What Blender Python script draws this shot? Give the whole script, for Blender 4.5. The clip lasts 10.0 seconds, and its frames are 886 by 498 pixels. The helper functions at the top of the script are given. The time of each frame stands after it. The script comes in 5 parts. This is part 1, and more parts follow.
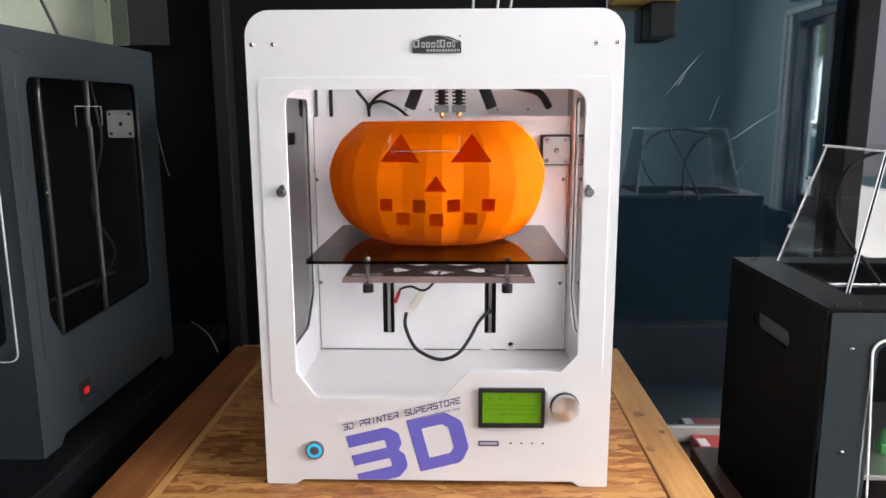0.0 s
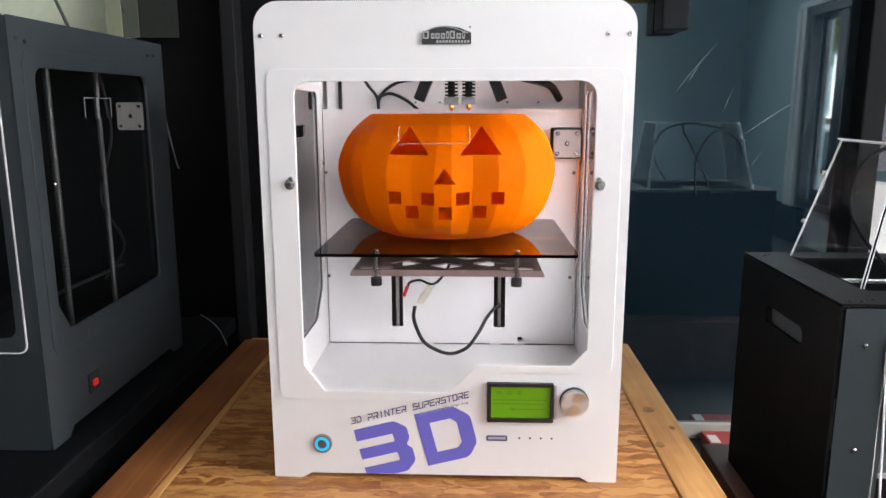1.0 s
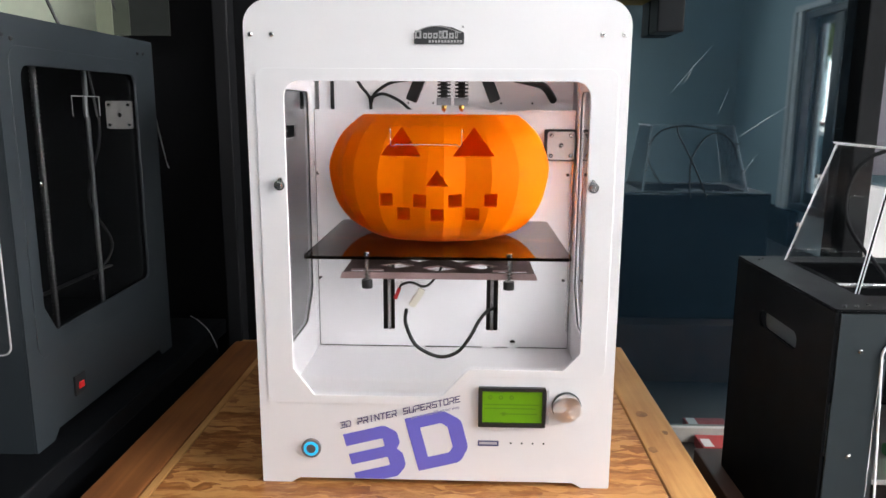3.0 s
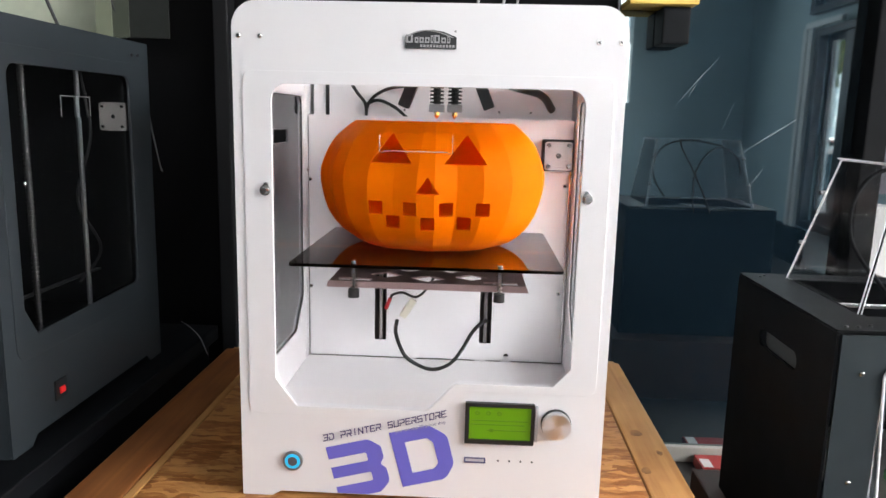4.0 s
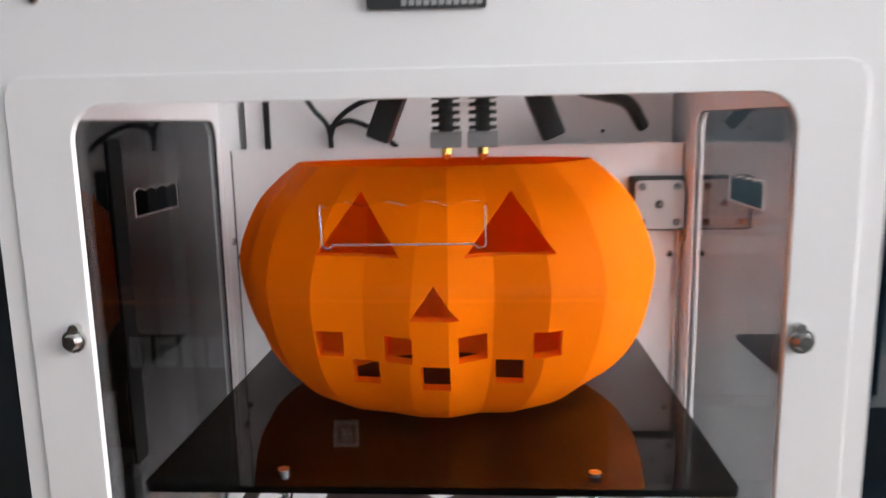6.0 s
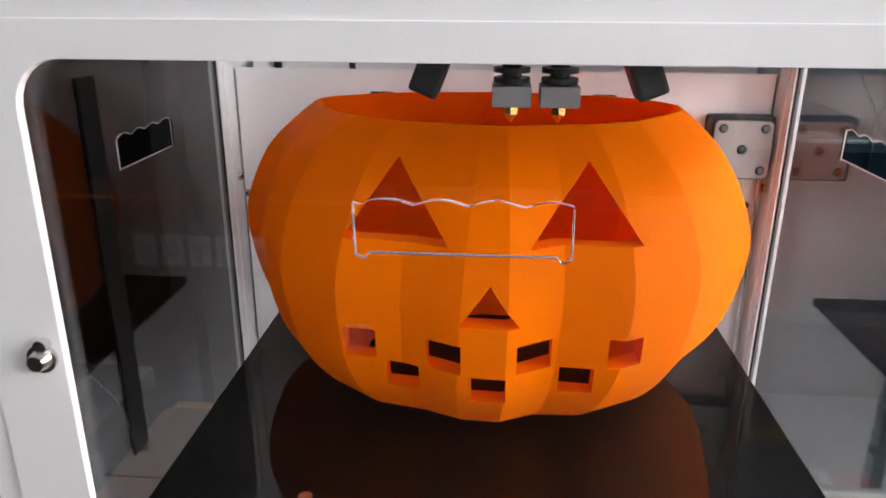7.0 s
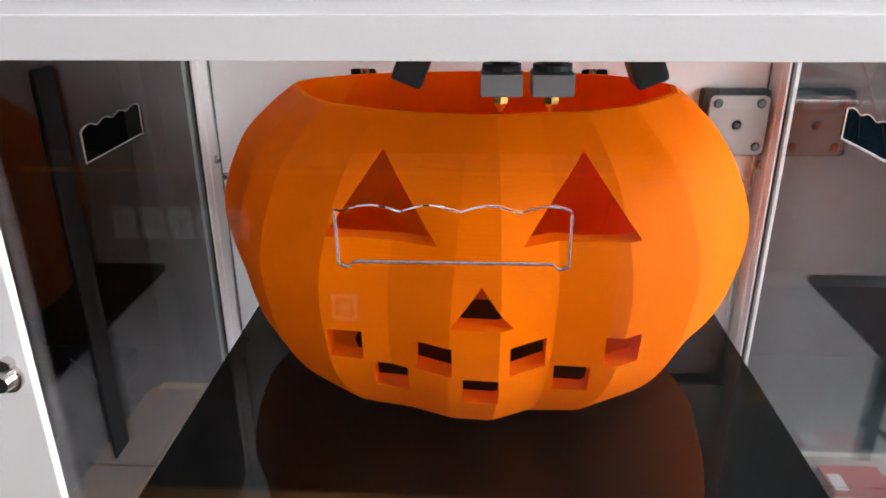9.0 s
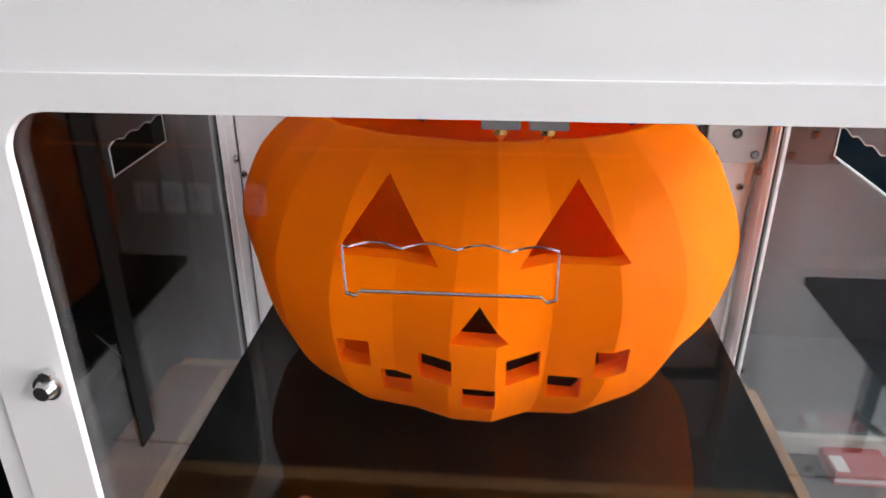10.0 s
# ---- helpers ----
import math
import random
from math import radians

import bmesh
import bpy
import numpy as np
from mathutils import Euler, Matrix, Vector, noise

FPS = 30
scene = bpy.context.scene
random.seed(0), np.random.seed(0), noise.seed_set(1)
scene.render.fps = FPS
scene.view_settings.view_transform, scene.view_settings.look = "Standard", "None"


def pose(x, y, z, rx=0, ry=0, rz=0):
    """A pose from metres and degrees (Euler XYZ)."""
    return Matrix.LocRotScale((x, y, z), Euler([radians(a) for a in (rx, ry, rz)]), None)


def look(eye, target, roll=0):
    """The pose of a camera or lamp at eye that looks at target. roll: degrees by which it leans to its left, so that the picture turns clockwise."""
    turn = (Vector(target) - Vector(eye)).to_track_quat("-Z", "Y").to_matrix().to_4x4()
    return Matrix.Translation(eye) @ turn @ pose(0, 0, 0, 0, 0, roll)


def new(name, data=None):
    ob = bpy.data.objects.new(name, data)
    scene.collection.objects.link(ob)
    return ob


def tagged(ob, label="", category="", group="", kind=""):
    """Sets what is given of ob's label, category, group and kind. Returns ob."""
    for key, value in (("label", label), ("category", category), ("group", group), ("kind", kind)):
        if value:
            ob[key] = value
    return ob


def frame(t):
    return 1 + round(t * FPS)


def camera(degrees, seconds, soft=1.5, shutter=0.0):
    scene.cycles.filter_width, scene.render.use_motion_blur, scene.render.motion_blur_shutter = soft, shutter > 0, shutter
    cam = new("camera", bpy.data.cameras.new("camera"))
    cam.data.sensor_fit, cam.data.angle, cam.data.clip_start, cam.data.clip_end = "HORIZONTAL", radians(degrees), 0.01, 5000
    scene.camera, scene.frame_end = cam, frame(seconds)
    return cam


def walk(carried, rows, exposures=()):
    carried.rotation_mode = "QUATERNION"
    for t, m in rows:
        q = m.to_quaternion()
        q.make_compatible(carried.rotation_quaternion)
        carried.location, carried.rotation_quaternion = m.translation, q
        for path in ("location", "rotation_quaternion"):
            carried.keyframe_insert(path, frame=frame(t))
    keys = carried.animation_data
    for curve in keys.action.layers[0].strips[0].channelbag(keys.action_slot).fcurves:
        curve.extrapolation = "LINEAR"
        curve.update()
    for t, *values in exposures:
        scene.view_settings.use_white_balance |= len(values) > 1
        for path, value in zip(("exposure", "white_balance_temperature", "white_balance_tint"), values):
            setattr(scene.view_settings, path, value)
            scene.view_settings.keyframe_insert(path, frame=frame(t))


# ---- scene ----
cam = camera(62.7, 10.0, shutter=0.5)
PATH = [
    (0, (0.033, -0.86, 1.22), (-0.02, 1.105, 0.85), -0.2),
    (0.5, (0.04, -0.858, 1.215), (-0.041, 1.106, 0.848), -0.2),
    (1, (0.034, -0.854, 1.217), (-0.046, 1.107, 0.833), -0.1),
    (1.5, (0.032, -0.852, 1.215), (-0.031, 1.11, 0.832), 0.3),
    (2, (0.03, -0.847, 1.217), (-0.031, 1.115, 0.836), 0.1),
    (2.5, (0.03, -0.844, 1.217), (-0.035, 1.117, 0.828), 0.1),
    (4, (0.058, -0.819, 1.212), (-0.028, 1.147, 0.859), 1.4),
    (4.5, (0.055, -0.734, 1.208), (-0.085, 1.232, 0.869), 1.1),
    (5, (0.011, -0.583, 1.223), (-0.001, 1.393, 0.913), -0.0),
    (5.5, (-0.002, -0.46, 1.233), (0.006, 1.514, 0.91), -2.4),
    (5.8, (0.013, -0.391, 1.235), (-0.035, 1.588, 0.944), -1.3),
    (6, (0.032, -0.352, 1.234), (-0.096, 1.615, 0.893), -1.1),
    (6.2, (0.024, -0.328, 1.235), (-0.162, 1.622, 0.83), 1.0),
    (7.3, (0.0, -0.243, 1.278), (-0.117, 1.626, 0.576), 0.3),
    (7.5, (0.0, -0.241, 1.279), (-0.097, 1.629, 0.577), 0.6),
    (8, (0.0, -0.231, 1.282), (-0.087, 1.625, 0.541), 0.1),
    (8.5, (0.0, -0.227, 1.28), (-0.074, 1.626, 0.532), -0.1),
    (9, (-0.002, -0.233, 1.279), (-0.101, 1.611, 0.512), -0.3),
    (9.5, (-0.008, -0.241, 1.29), (-0.135, 1.605, 0.531), -0.7),
    (10, (0.006, -0.244, 1.312), (-0.138, 1.559, 0.459), -0.1),
]
walk(cam, [(t, look(eye, target, roll)) for t, eye, target, roll in PATH],
     exposures=[(0, -0.03), (4.6, 0.0), (5.2, -0.18), (5.5, -0.30), (6.0, -0.43), (6.8, -0.36), (7.5, -0.31), (9.5, -0.30), (10.0, -0.20)])

# ---- world, sun, large lights ----
world = bpy.data.worlds.new("world")
scene.world = world
world.use_nodes = True
wn = world.node_tree.nodes
sky = wn.new("ShaderNodeTexSky")
sky.sky_type, sky.sun_disc = "NISHITA", False
sky.sun_elevation, sky.sun_rotation = radians(61), radians(233)
wn["Background"].inputs[1].default_value = 0.10
world.node_tree.links.new(sky.outputs[0], wn["Background"].inputs[0])


def lamp(name, kind, m, energy, color, **settings):
    data = bpy.data.lights.new(name, kind)
    data.energy, data.color = energy, color
    if "size" in settings:
        data.shape, data.size, data.size_y = "RECTANGLE", settings["size"], settings["size_y"]
    if "angle" in settings:
        data.angle = radians(settings["angle"])
    ob = new(name, data)
    ob.matrix_world = m
    return ob


lamp("sun", "SUN", look((-4, -3, 9), (0, 0, 0)), 5.0, (1.0, 0.95, 0.88), angle=0.5)
lamp("front_window_daylight", "AREA", look((0.50, -2.95, 1.80), (0.05, 0, 1.0)), 19, (0.94, 0.975, 1.0), size=1.2, size_y=0.84)
lamp("upper_window_daylight", "AREA", look((1.99, -0.66, 2.11), (0.1, 0.1, 1.1)), 52, (0.94, 0.975, 1.0), size=1.9, size_y=0.40)
lamp("side_window_daylight", "AREA", look((1.93, -0.17, 1.28), (0.1, 0.05, 1.15)), 37, (0.94, 0.975, 1.0), size=1.05, size_y=0.85)

# ---- materials ----


def material(name, color, rough=0.5, metal=0.0, spread=0.06, grain=40.0, bump=0.0, bump_scale=300.0, rough_spread=0.1, **extra):
    """A surface with two scales of colour variation, uneven gloss and fine relief."""
    m = bpy.data.materials.new(name)
    m.use_nodes = True
    n, l = m.node_tree.nodes, m.node_tree.links
    b = n["Principled BSDF"]
    co = n.new("ShaderNodeTexCoord")
    big, fine = n.new("ShaderNodeTexNoise"), n.new("ShaderNodeTexNoise")
    big.inputs["Scale"].default_value, fine.inputs["Scale"].default_value = grain / 6, grain
    big.inputs["Detail"].default_value, fine.inputs["Detail"].default_value = 3, 6
    both = n.new("ShaderNodeMath")
    both.operation = "ADD"
    for k, tex in enumerate((big, fine)):
        l.new(co.outputs["Object"], tex.inputs["Vector"])
        l.new(tex.outputs["Fac"], both.inputs[k])
    ramp = n.new("ShaderNodeMapRange")
    ramp.inputs["From Min"].default_value, ramp.inputs["From Max"].default_value = 0.7, 1.3
    ramp.inputs["To Min"].default_value, ramp.inputs["To Max"].default_value = 1 - spread, 1 + spread
    l.new(both.outputs[0], ramp.inputs["Value"])
    mix = n.new("ShaderNodeMix")
    mix.data_type, mix.blend_type = "RGBA", "MULTIPLY"
    mix.inputs["Factor"].default_value = 1
    mix.inputs[6].default_value = (*color, 1)
    l.new(ramp.outputs[0], mix.inputs[7])
    l.new(mix.outputs[2], b.inputs["Base Color"])
    gloss = n.new("ShaderNodeMapRange")
    gloss.inputs["To Min"].default_value = max(0.0, rough * (1 - rough_spread))
    gloss.inputs["To Max"].default_value = min(1.0, rough * (1 + rough_spread))
    l.new(fine.outputs["Fac"], gloss.inputs["Value"])
    l.new(gloss.outputs[0], b.inputs["Roughness"])
    b.inputs["Metallic"].default_value = metal
    for key, value in extra.items():
        b.inputs[key.replace("_", " ")].default_value = value
    if bump:
        relief, tex = n.new("ShaderNodeBump"), n.new("ShaderNodeTexNoise")
        tex.inputs["Scale"].default_value, tex.inputs["Detail"].default_value = bump_scale, 3
        relief.inputs["Strength"].default_value, relief.inputs["Distance"].default_value = bump, 0.001
        l.new(co.outputs["Object"], tex.inputs["Vector"])
        l.new(tex.outputs["Fac"], relief.inputs["Height"])
        l.new(relief.outputs[0], b.inputs["Normal"])
    return m


def glowing(name, color, strength):
    m = bpy.data.materials.new(name)
    m.use_nodes = True
    b = m.node_tree.nodes["Principled BSDF"]
    b.inputs["Base Color"].default_value = (*color, 1)
    b.inputs["Emission Color"].default_value = (*color, 1)
    b.inputs["Emission Strength"].default_value = strength
    b.inputs["Roughness"].default_value = 0.3
    return m


def clear(name, color, rough=0.01, ior=1.49):
    m = bpy.data.materials.new(name)
    m.use_nodes = True
    b = m.node_tree.nodes["Principled BSDF"]
    b.inputs["Base Color"].default_value = (*color, 1)
    b.inputs["Roughness"].default_value, b.inputs["IOR"].default_value = rough, ior
    b.inputs["Transmission Weight"].default_value = 1
    return m


def pine(name, light, dark, along):
    """Planed softwood: long grain along one axis, rings and stains."""
    m = bpy.data.materials.new(name)
    m.use_nodes = True
    n, l = m.node_tree.nodes, m.node_tree.links
    b = n["Principled BSDF"]
    co, mp, wave, stain, fine = (n.new("ShaderNode" + k) for k in ("TexCoord", "Mapping", "TexNoise", "TexNoise", "TexNoise"))
    size = [38, 38, 38]
    size[along] = 2.2
    mp.inputs["Scale"].default_value = size
    info, shift = n.new("ShaderNodeObjectInfo"), n.new("ShaderNodeVectorMath")
    shift.operation = "ADD"
    l.new(co.outputs["Object"], shift.inputs[0])
    l.new(info.outputs["Random"], shift.inputs[1])
    l.new(shift.outputs[0], mp.inputs["Vector"])
    wave.inputs["Scale"].default_value, wave.inputs["Detail"].default_value, wave.inputs["Distortion"].default_value = 1.0, 5, 1.5
    stain.inputs["Scale"].default_value, stain.inputs["Detail"].default_value = 7, 4
    fine.inputs["Scale"].default_value, fine.inputs["Detail"].default_value = 5.0, 8
    l.new(mp.outputs[0], wave.inputs["Vector"])
    l.new(mp.outputs[0], fine.inputs["Vector"])
    l.new(shift.outputs[0], stain.inputs["Vector"])
    add, add2 = n.new("ShaderNodeMath"), n.new("ShaderNodeMath")
    add2.operation = "MULTIPLY_ADD"
    l.new(wave.outputs["Fac"], add.inputs[0])
    l.new(stain.outputs["Fac"], add.inputs[1])
    l.new(fine.outputs["Fac"], add2.inputs[0])
    add2.inputs[1].default_value = 0.35
    l.new(add.outputs[0], add2.inputs[2])
    ramp = n.new("ShaderNodeValToRGB")
    ramp.color_ramp.elements[0].position, ramp.color_ramp.elements[1].position = 0.35, 0.68
    ramp.color_ramp.elements[0].color, ramp.color_ramp.elements[1].color = (*dark, 1), (*light, 1)
    half = n.new("ShaderNodeMath")
    half.operation = "MULTIPLY"
    half.inputs[1].default_value = 0.43
    l.new(add2.outputs[0], half.inputs[0])
    l.new(half.outputs[0], ramp.inputs[0])
    l.new(ramp.outputs[0], b.inputs["Base Color"])
    relief = n.new("ShaderNodeBump")
    relief.inputs["Strength"].default_value, relief.inputs["Distance"].default_value = 0.35, 0.001
    l.new(add2.outputs[0], relief.inputs["Height"])
    l.new(relief.outputs[0], b.inputs["Normal"])
    b.inputs["Roughness"].default_value = 0.55
    return m


def strand_board(name):
    """Pressed board of long wood flakes that lie in three directions, each flake with its own tone and fibre."""
    m = bpy.data.materials.new(name)
    m.use_nodes = True
    n, l = m.node_tree.nodes, m.node_tree.links
    b = n["Principled BSDF"]
    co, wobble, bend = n.new("ShaderNodeTexCoord"), n.new("ShaderNodeTexNoise"), n.new("ShaderNodeMix")
    wobble.inputs["Scale"].default_value, wobble.inputs["Detail"].default_value = 22, 3
    bend.data_type, bend.blend_type = "RGBA", "LINEAR_LIGHT"
    bend.inputs["Factor"].default_value = 0.012
    l.new(co.outputs["Object"], wobble.inputs["Vector"])
    l.new(co.outputs["Object"], bend.inputs[6])
    l.new(wobble.outputs["Color"], bend.inputs[7])
    total = None
    for angle, long, wide in ((0.35, 24, 85), (1.75, 34, 110), (-0.9, 18, 70)):
        mp, cell, fibre, tone = (n.new("ShaderNode" + k) for k in ("Mapping", "TexVoronoi", "TexNoise", "SeparateColor"))
        mp.inputs["Scale"].default_value, mp.inputs["Rotation"].default_value = (long, wide, 40), (0, 0, angle)
        cell.inputs["Scale"].default_value, cell.inputs["Randomness"].default_value = 1, 1
        fibre.inputs["Scale"].default_value, fibre.inputs["Detail"].default_value = 2.2, 9
        l.new(bend.outputs[2], mp.inputs["Vector"])
        l.new(mp.outputs[0], cell.inputs["Vector"])
        l.new(mp.outputs[0], fibre.inputs["Vector"])
        l.new(cell.outputs["Color"], tone.inputs[0])
        mixed = n.new("ShaderNodeMath")
        mixed.operation = "MULTIPLY_ADD"
        mixed.inputs[1].default_value = 0.75
        l.new(fibre.outputs["Fac"], mixed.inputs[0])
        l.new(tone.outputs[0], mixed.inputs[2])
        if total is None:
            total = mixed
        else:
            top = n.new("ShaderNodeMath")
            top.operation = "SMOOTH_MIN"
            top.inputs[2].default_value = 0.25
            l.new(total.outputs[0], top.inputs[0])
            l.new(mixed.outputs[0], top.inputs[1])
            total = top
    stain = n.new("ShaderNodeTexNoise")
    stain.inputs["Scale"].default_value, stain.inputs["Detail"].default_value = 9, 4
    l.new(co.outputs["Object"], stain.inputs["Vector"])
    worn = n.new("ShaderNodeMath")
    worn.operation = "MULTIPLY_ADD"
    worn.inputs[1].default_value = 0.5
    l.new(stain.outputs["Fac"], worn.inputs[0])
    l.new(total.outputs[0], worn.inputs[2])
    ramp = n.new("ShaderNodeValToRGB")
    ramp.color_ramp.elements[0].position, ramp.color_ramp.elements[1].position = 0.35, 1.0
    ramp.color_ramp.elements[0].color, ramp.color_ramp.elements[1].color = (0.13, 0.036, 0.009, 1), (0.56, 0.27, 0.090, 1)
    mid = ramp.color_ramp.elements.new(0.66)
    mid.color = (0.30, 0.098, 0.021, 1)
    l.new(worn.outputs[0], ramp.inputs[0])
    l.new(ramp.outputs[0], b.inputs["Base Color"])
    relief = n.new("ShaderNodeBump")
    relief.inputs["Strength"].default_value, relief.inputs["Distance"].default_value = 0.5, 0.0015
    l.new(worn.outputs[0], relief.inputs["Height"])
    l.new(relief.outputs[0], b.inputs["Normal"])
    b.inputs["Roughness"].default_value = 0.42
    return m


def printed_plastic(name, color, passed, share):
    """Orange filament: faint layer lines, slightly translucent."""
    m = material(name, color, 0.5, Specular_IOR_Level=0.03, spread=0.05, grain=25)
    n, l = m.node_tree.nodes, m.node_tree.links
    b = n["Principled BSDF"]
    co, wave = n.new("ShaderNodeTexCoord"), n.new("ShaderNodeTexWave")
    wave.bands_direction = "Z"
    wave.inputs["Scale"].default_value, wave.inputs["Distortion"].default_value = 160, 0.6
    relief = n.new("ShaderNodeBump")
    relief.inputs["Strength"].default_value, relief.inputs["Distance"].default_value = 0.12, 0.0004
    l.new(co.outputs["Object"], wave.inputs["Vector"])
    l.new(wave.outputs["Fac"], relief.inputs["Height"])
    l.new(relief.outputs[0], b.inputs["Normal"])
    through_light, mix = n.new("ShaderNodeBsdfTranslucent"), n.new("ShaderNodeMixShader")
    through_light.inputs["Color"].default_value = passed
    mix.inputs[0].default_value = share
    l.new(b.outputs[0], mix.inputs[1])
    l.new(through_light.outputs[0], mix.inputs[2])
    l.new(mix.outputs[0], n["Material Output"].inputs["Surface"])
    return m


WHITE = material("white powder coat", (0.83, 0.81, 0.82), 0.32, spread=0.02, grain=12, bump=0.06, bump_scale=900)
INNER_WHITE = material("white inner sheet", (0.87, 0.84, 0.852), 0.4, spread=0.03, grain=10, bump=0.04, bump_scale=700)
GREY = material("grey powder coat", (0.024, 0.030, 0.035), 0.42, spread=0.06, grain=14, bump=0.06, bump_scale=900)
BLACK = material("matt black plastic", (0.012, 0.012, 0.013), 0.45, spread=0.15, bump=0.05)
BLACK_SHEET = material("black powder coat", (0.0045, 0.005, 0.006), 0.55, Specular_IOR_Level=0.09, spread=0.12, grain=20, bump=0.12, bump_scale=800)
RUBBER = material("black cable sleeve", (0.010, 0.010, 0.011), 0.38, spread=0.1)
MATT_TUBE = material("matt black tube", (0.008, 0.008, 0.009), 0.75, Specular_IOR_Level=0.12, spread=0.1)
STEEL = material("bright steel", (0.62, 0.61, 0.60), 0.25, 1.0, bump=0.05)
ALU = material("brushed aluminium", (0.68, 0.66, 0.65), 0.33, 1.0, spread=0.08)
PLATE = material("anodised bed carrier", (0.31, 0.20, 0.195), 0.42, 0.3, spread=0.05)
BLOCK = material("dull cast aluminium", (0.30, 0.29, 0.30), 0.5, 0.8, spread=0.1)
DIM_STEEL = material("dim steel", (0.30, 0.30, 0.30), 0.35, 1.0, spread=0.1)
DARK_STEEL = material("dark steel", (0.11, 0.11, 0.11), 0.4, 1.0, spread=0.1)
BRASS = material("brass", (0.80, 0.52, 0.16), 0.25, 1.0)
ACRYLIC = clear("clear acrylic", (0.975, 0.98, 0.98))
# Left pane's grey tint stands in for shade beyond it.
SHADE_TINT_ACRYLIC = clear("side acrylic tinted for shade", (0.64, 0.66, 0.68), ior=1.33)
# Pale edge colours paint the glint on cut acrylic, with a fainter copy.
EDGE = material("acrylic edge with pale glint", (0.93, 0.92, 0.92), 0.25, spread=0.03, Transmission_Weight=0.2)
GRIP_EDGE = material("clear edge with soft glint", (0.86, 0.83, 0.81), 0.22, spread=0.03, Transmission_Weight=0.78)
FAINT_EDGE = material("acrylic edge with faint glint", (0.80, 0.79, 0.79), 0.25, spread=0.03, Transmission_Weight=0.45)
HOOD_EDGE = material("sawn acrylic edge", (0.93, 0.94, 0.95), 0.2, spread=0.03, Transmission_Weight=0.08)
SMOKED = clear("smoked bed glass", (0.003, 0.0016, 0.0013), 0.02, 1.33)
ORANGE = printed_plastic("orange printed plastic", (0.98, 0.200, 0.0004), (1.0, 0.19, 0.001, 1), 0.24)
# Inner wall: yellower copy that paints the light gathered inside the pumpkin.
ORANGE_INSIDE_LIT = printed_plastic("orange inner wall with light painted in", (1.0, 0.44, 0.001), (1.0, 0.13, 0.001, 1), 0.62)
LILAC = material("lilac vinyl", (0.155, 0.145, 0.60), 0.4, spread=0.03)
LILAC_DARK = material("dark violet vinyl", (0.075, 0.055, 0.17), 0.45, spread=0.03)
LCD_ON = glowing("lit green display", (0.125, 0.31, 0.003), 0.135)
LCD_INK = glowing("dark green display segment", (0.085, 0.215, 0.006), 0.10)
CYAN = glowing("cyan ring light", (0.02, 0.42, 0.72), 0.7)
DARK_HOLE = material("dark recess", (0.012, 0.012, 0.012), 0.7)
RED = material("red plastic", (0.55, 0.015, 0.02), 0.35)
RED_LIT = glowing("lit red rocker", (0.60, 0.02, 0.02), 0.22)
CREAM = material("cream nylon connector", (0.78, 0.72, 0.60), 0.45)
PINE = pine("planed pine", (0.64, 0.35, 0.125), (0.34, 0.135, 0.032), 1)
# Left rail: brown stain, darkened further in colour for the printer's shade.
PINE_STAINED_SHADED = pine("brown stained pine darkened for shade", (0.32, 0.116, 0.030), (0.15, 0.047, 0.012), 1)
PINE_X = pine("pine cross board", (0.56, 0.33, 0.14), (0.30, 0.135, 0.042), 0)
OSB = strand_board("strand board")
DARK_GLASS = material("dark blue gloss panel", (0.004, 0.009, 0.014), 0.025, spread=0.25, grain=5, rough_spread=0.6, IOR=3.8, Specular_Tint=(0.82, 0.96, 1.0, 1.0))
DARK_WALL = material("black painted wall", (0.004, 0.004, 0.0045), 0.7, Specular_IOR_Level=0.08, spread=0.2, grain=8, bump=0.1, bump_scale=120)
PALE_WALL = material("pale teal wall paint", (0.48, 0.62, 0.67), 0.6, spread=0.05, grain=4, bump=0.08, bump_scale=200)
CEILING = material("pale ceiling", (0.75, 0.75, 0.75), 0.7, spread=0.1, grain=6)
FLOORING = material("dark concrete floor", (0.032, 0.030, 0.029), 0.6, spread=0.15, grain=6, bump=0.1)
BROWN = material("dark brown board", (0.060, 0.026, 0.015), 0.55, spread=0.3, grain=25, bump=0.15)
TRIM = material("pale skirting", (0.32, 0.30, 0.27), 0.5, spread=0.08, grain=30)
FRAME_PAINT = material("white window frame", (0.86, 0.87, 0.87), 0.4, spread=0.04)

# ---- mesh helpers ----


def part(name, bm, mat, parent=None, label="", smooth=False):
    """One mesh object from a bmesh, under its thing or part."""
    me = bpy.data.meshes.new(name)
    bmesh.ops.recalc_face_normals(bm, faces=bm.faces)
    bm.to_mesh(me)
    bm.free()
    me.materials.append(mat)
    if smooth:
        me.polygons.foreach_set("use_smooth", [True] * len(me.polygons))
        me.set_sharp_from_angle(angle=radians(35))
    ob = new(name, me)
    if parent:
        ob.parent = parent
        up = parent.parent
        at = parent.location + (up.location if up else Vector())
        ob.location = -at
    if label:
        tagged(ob, label)
    return ob


def thing(name, place, label, category, group="", kind=""):
    ob = new(name)
    ob.location = place
    ob.empty_display_size = 0.05
    return tagged(ob, label, category, group, kind)


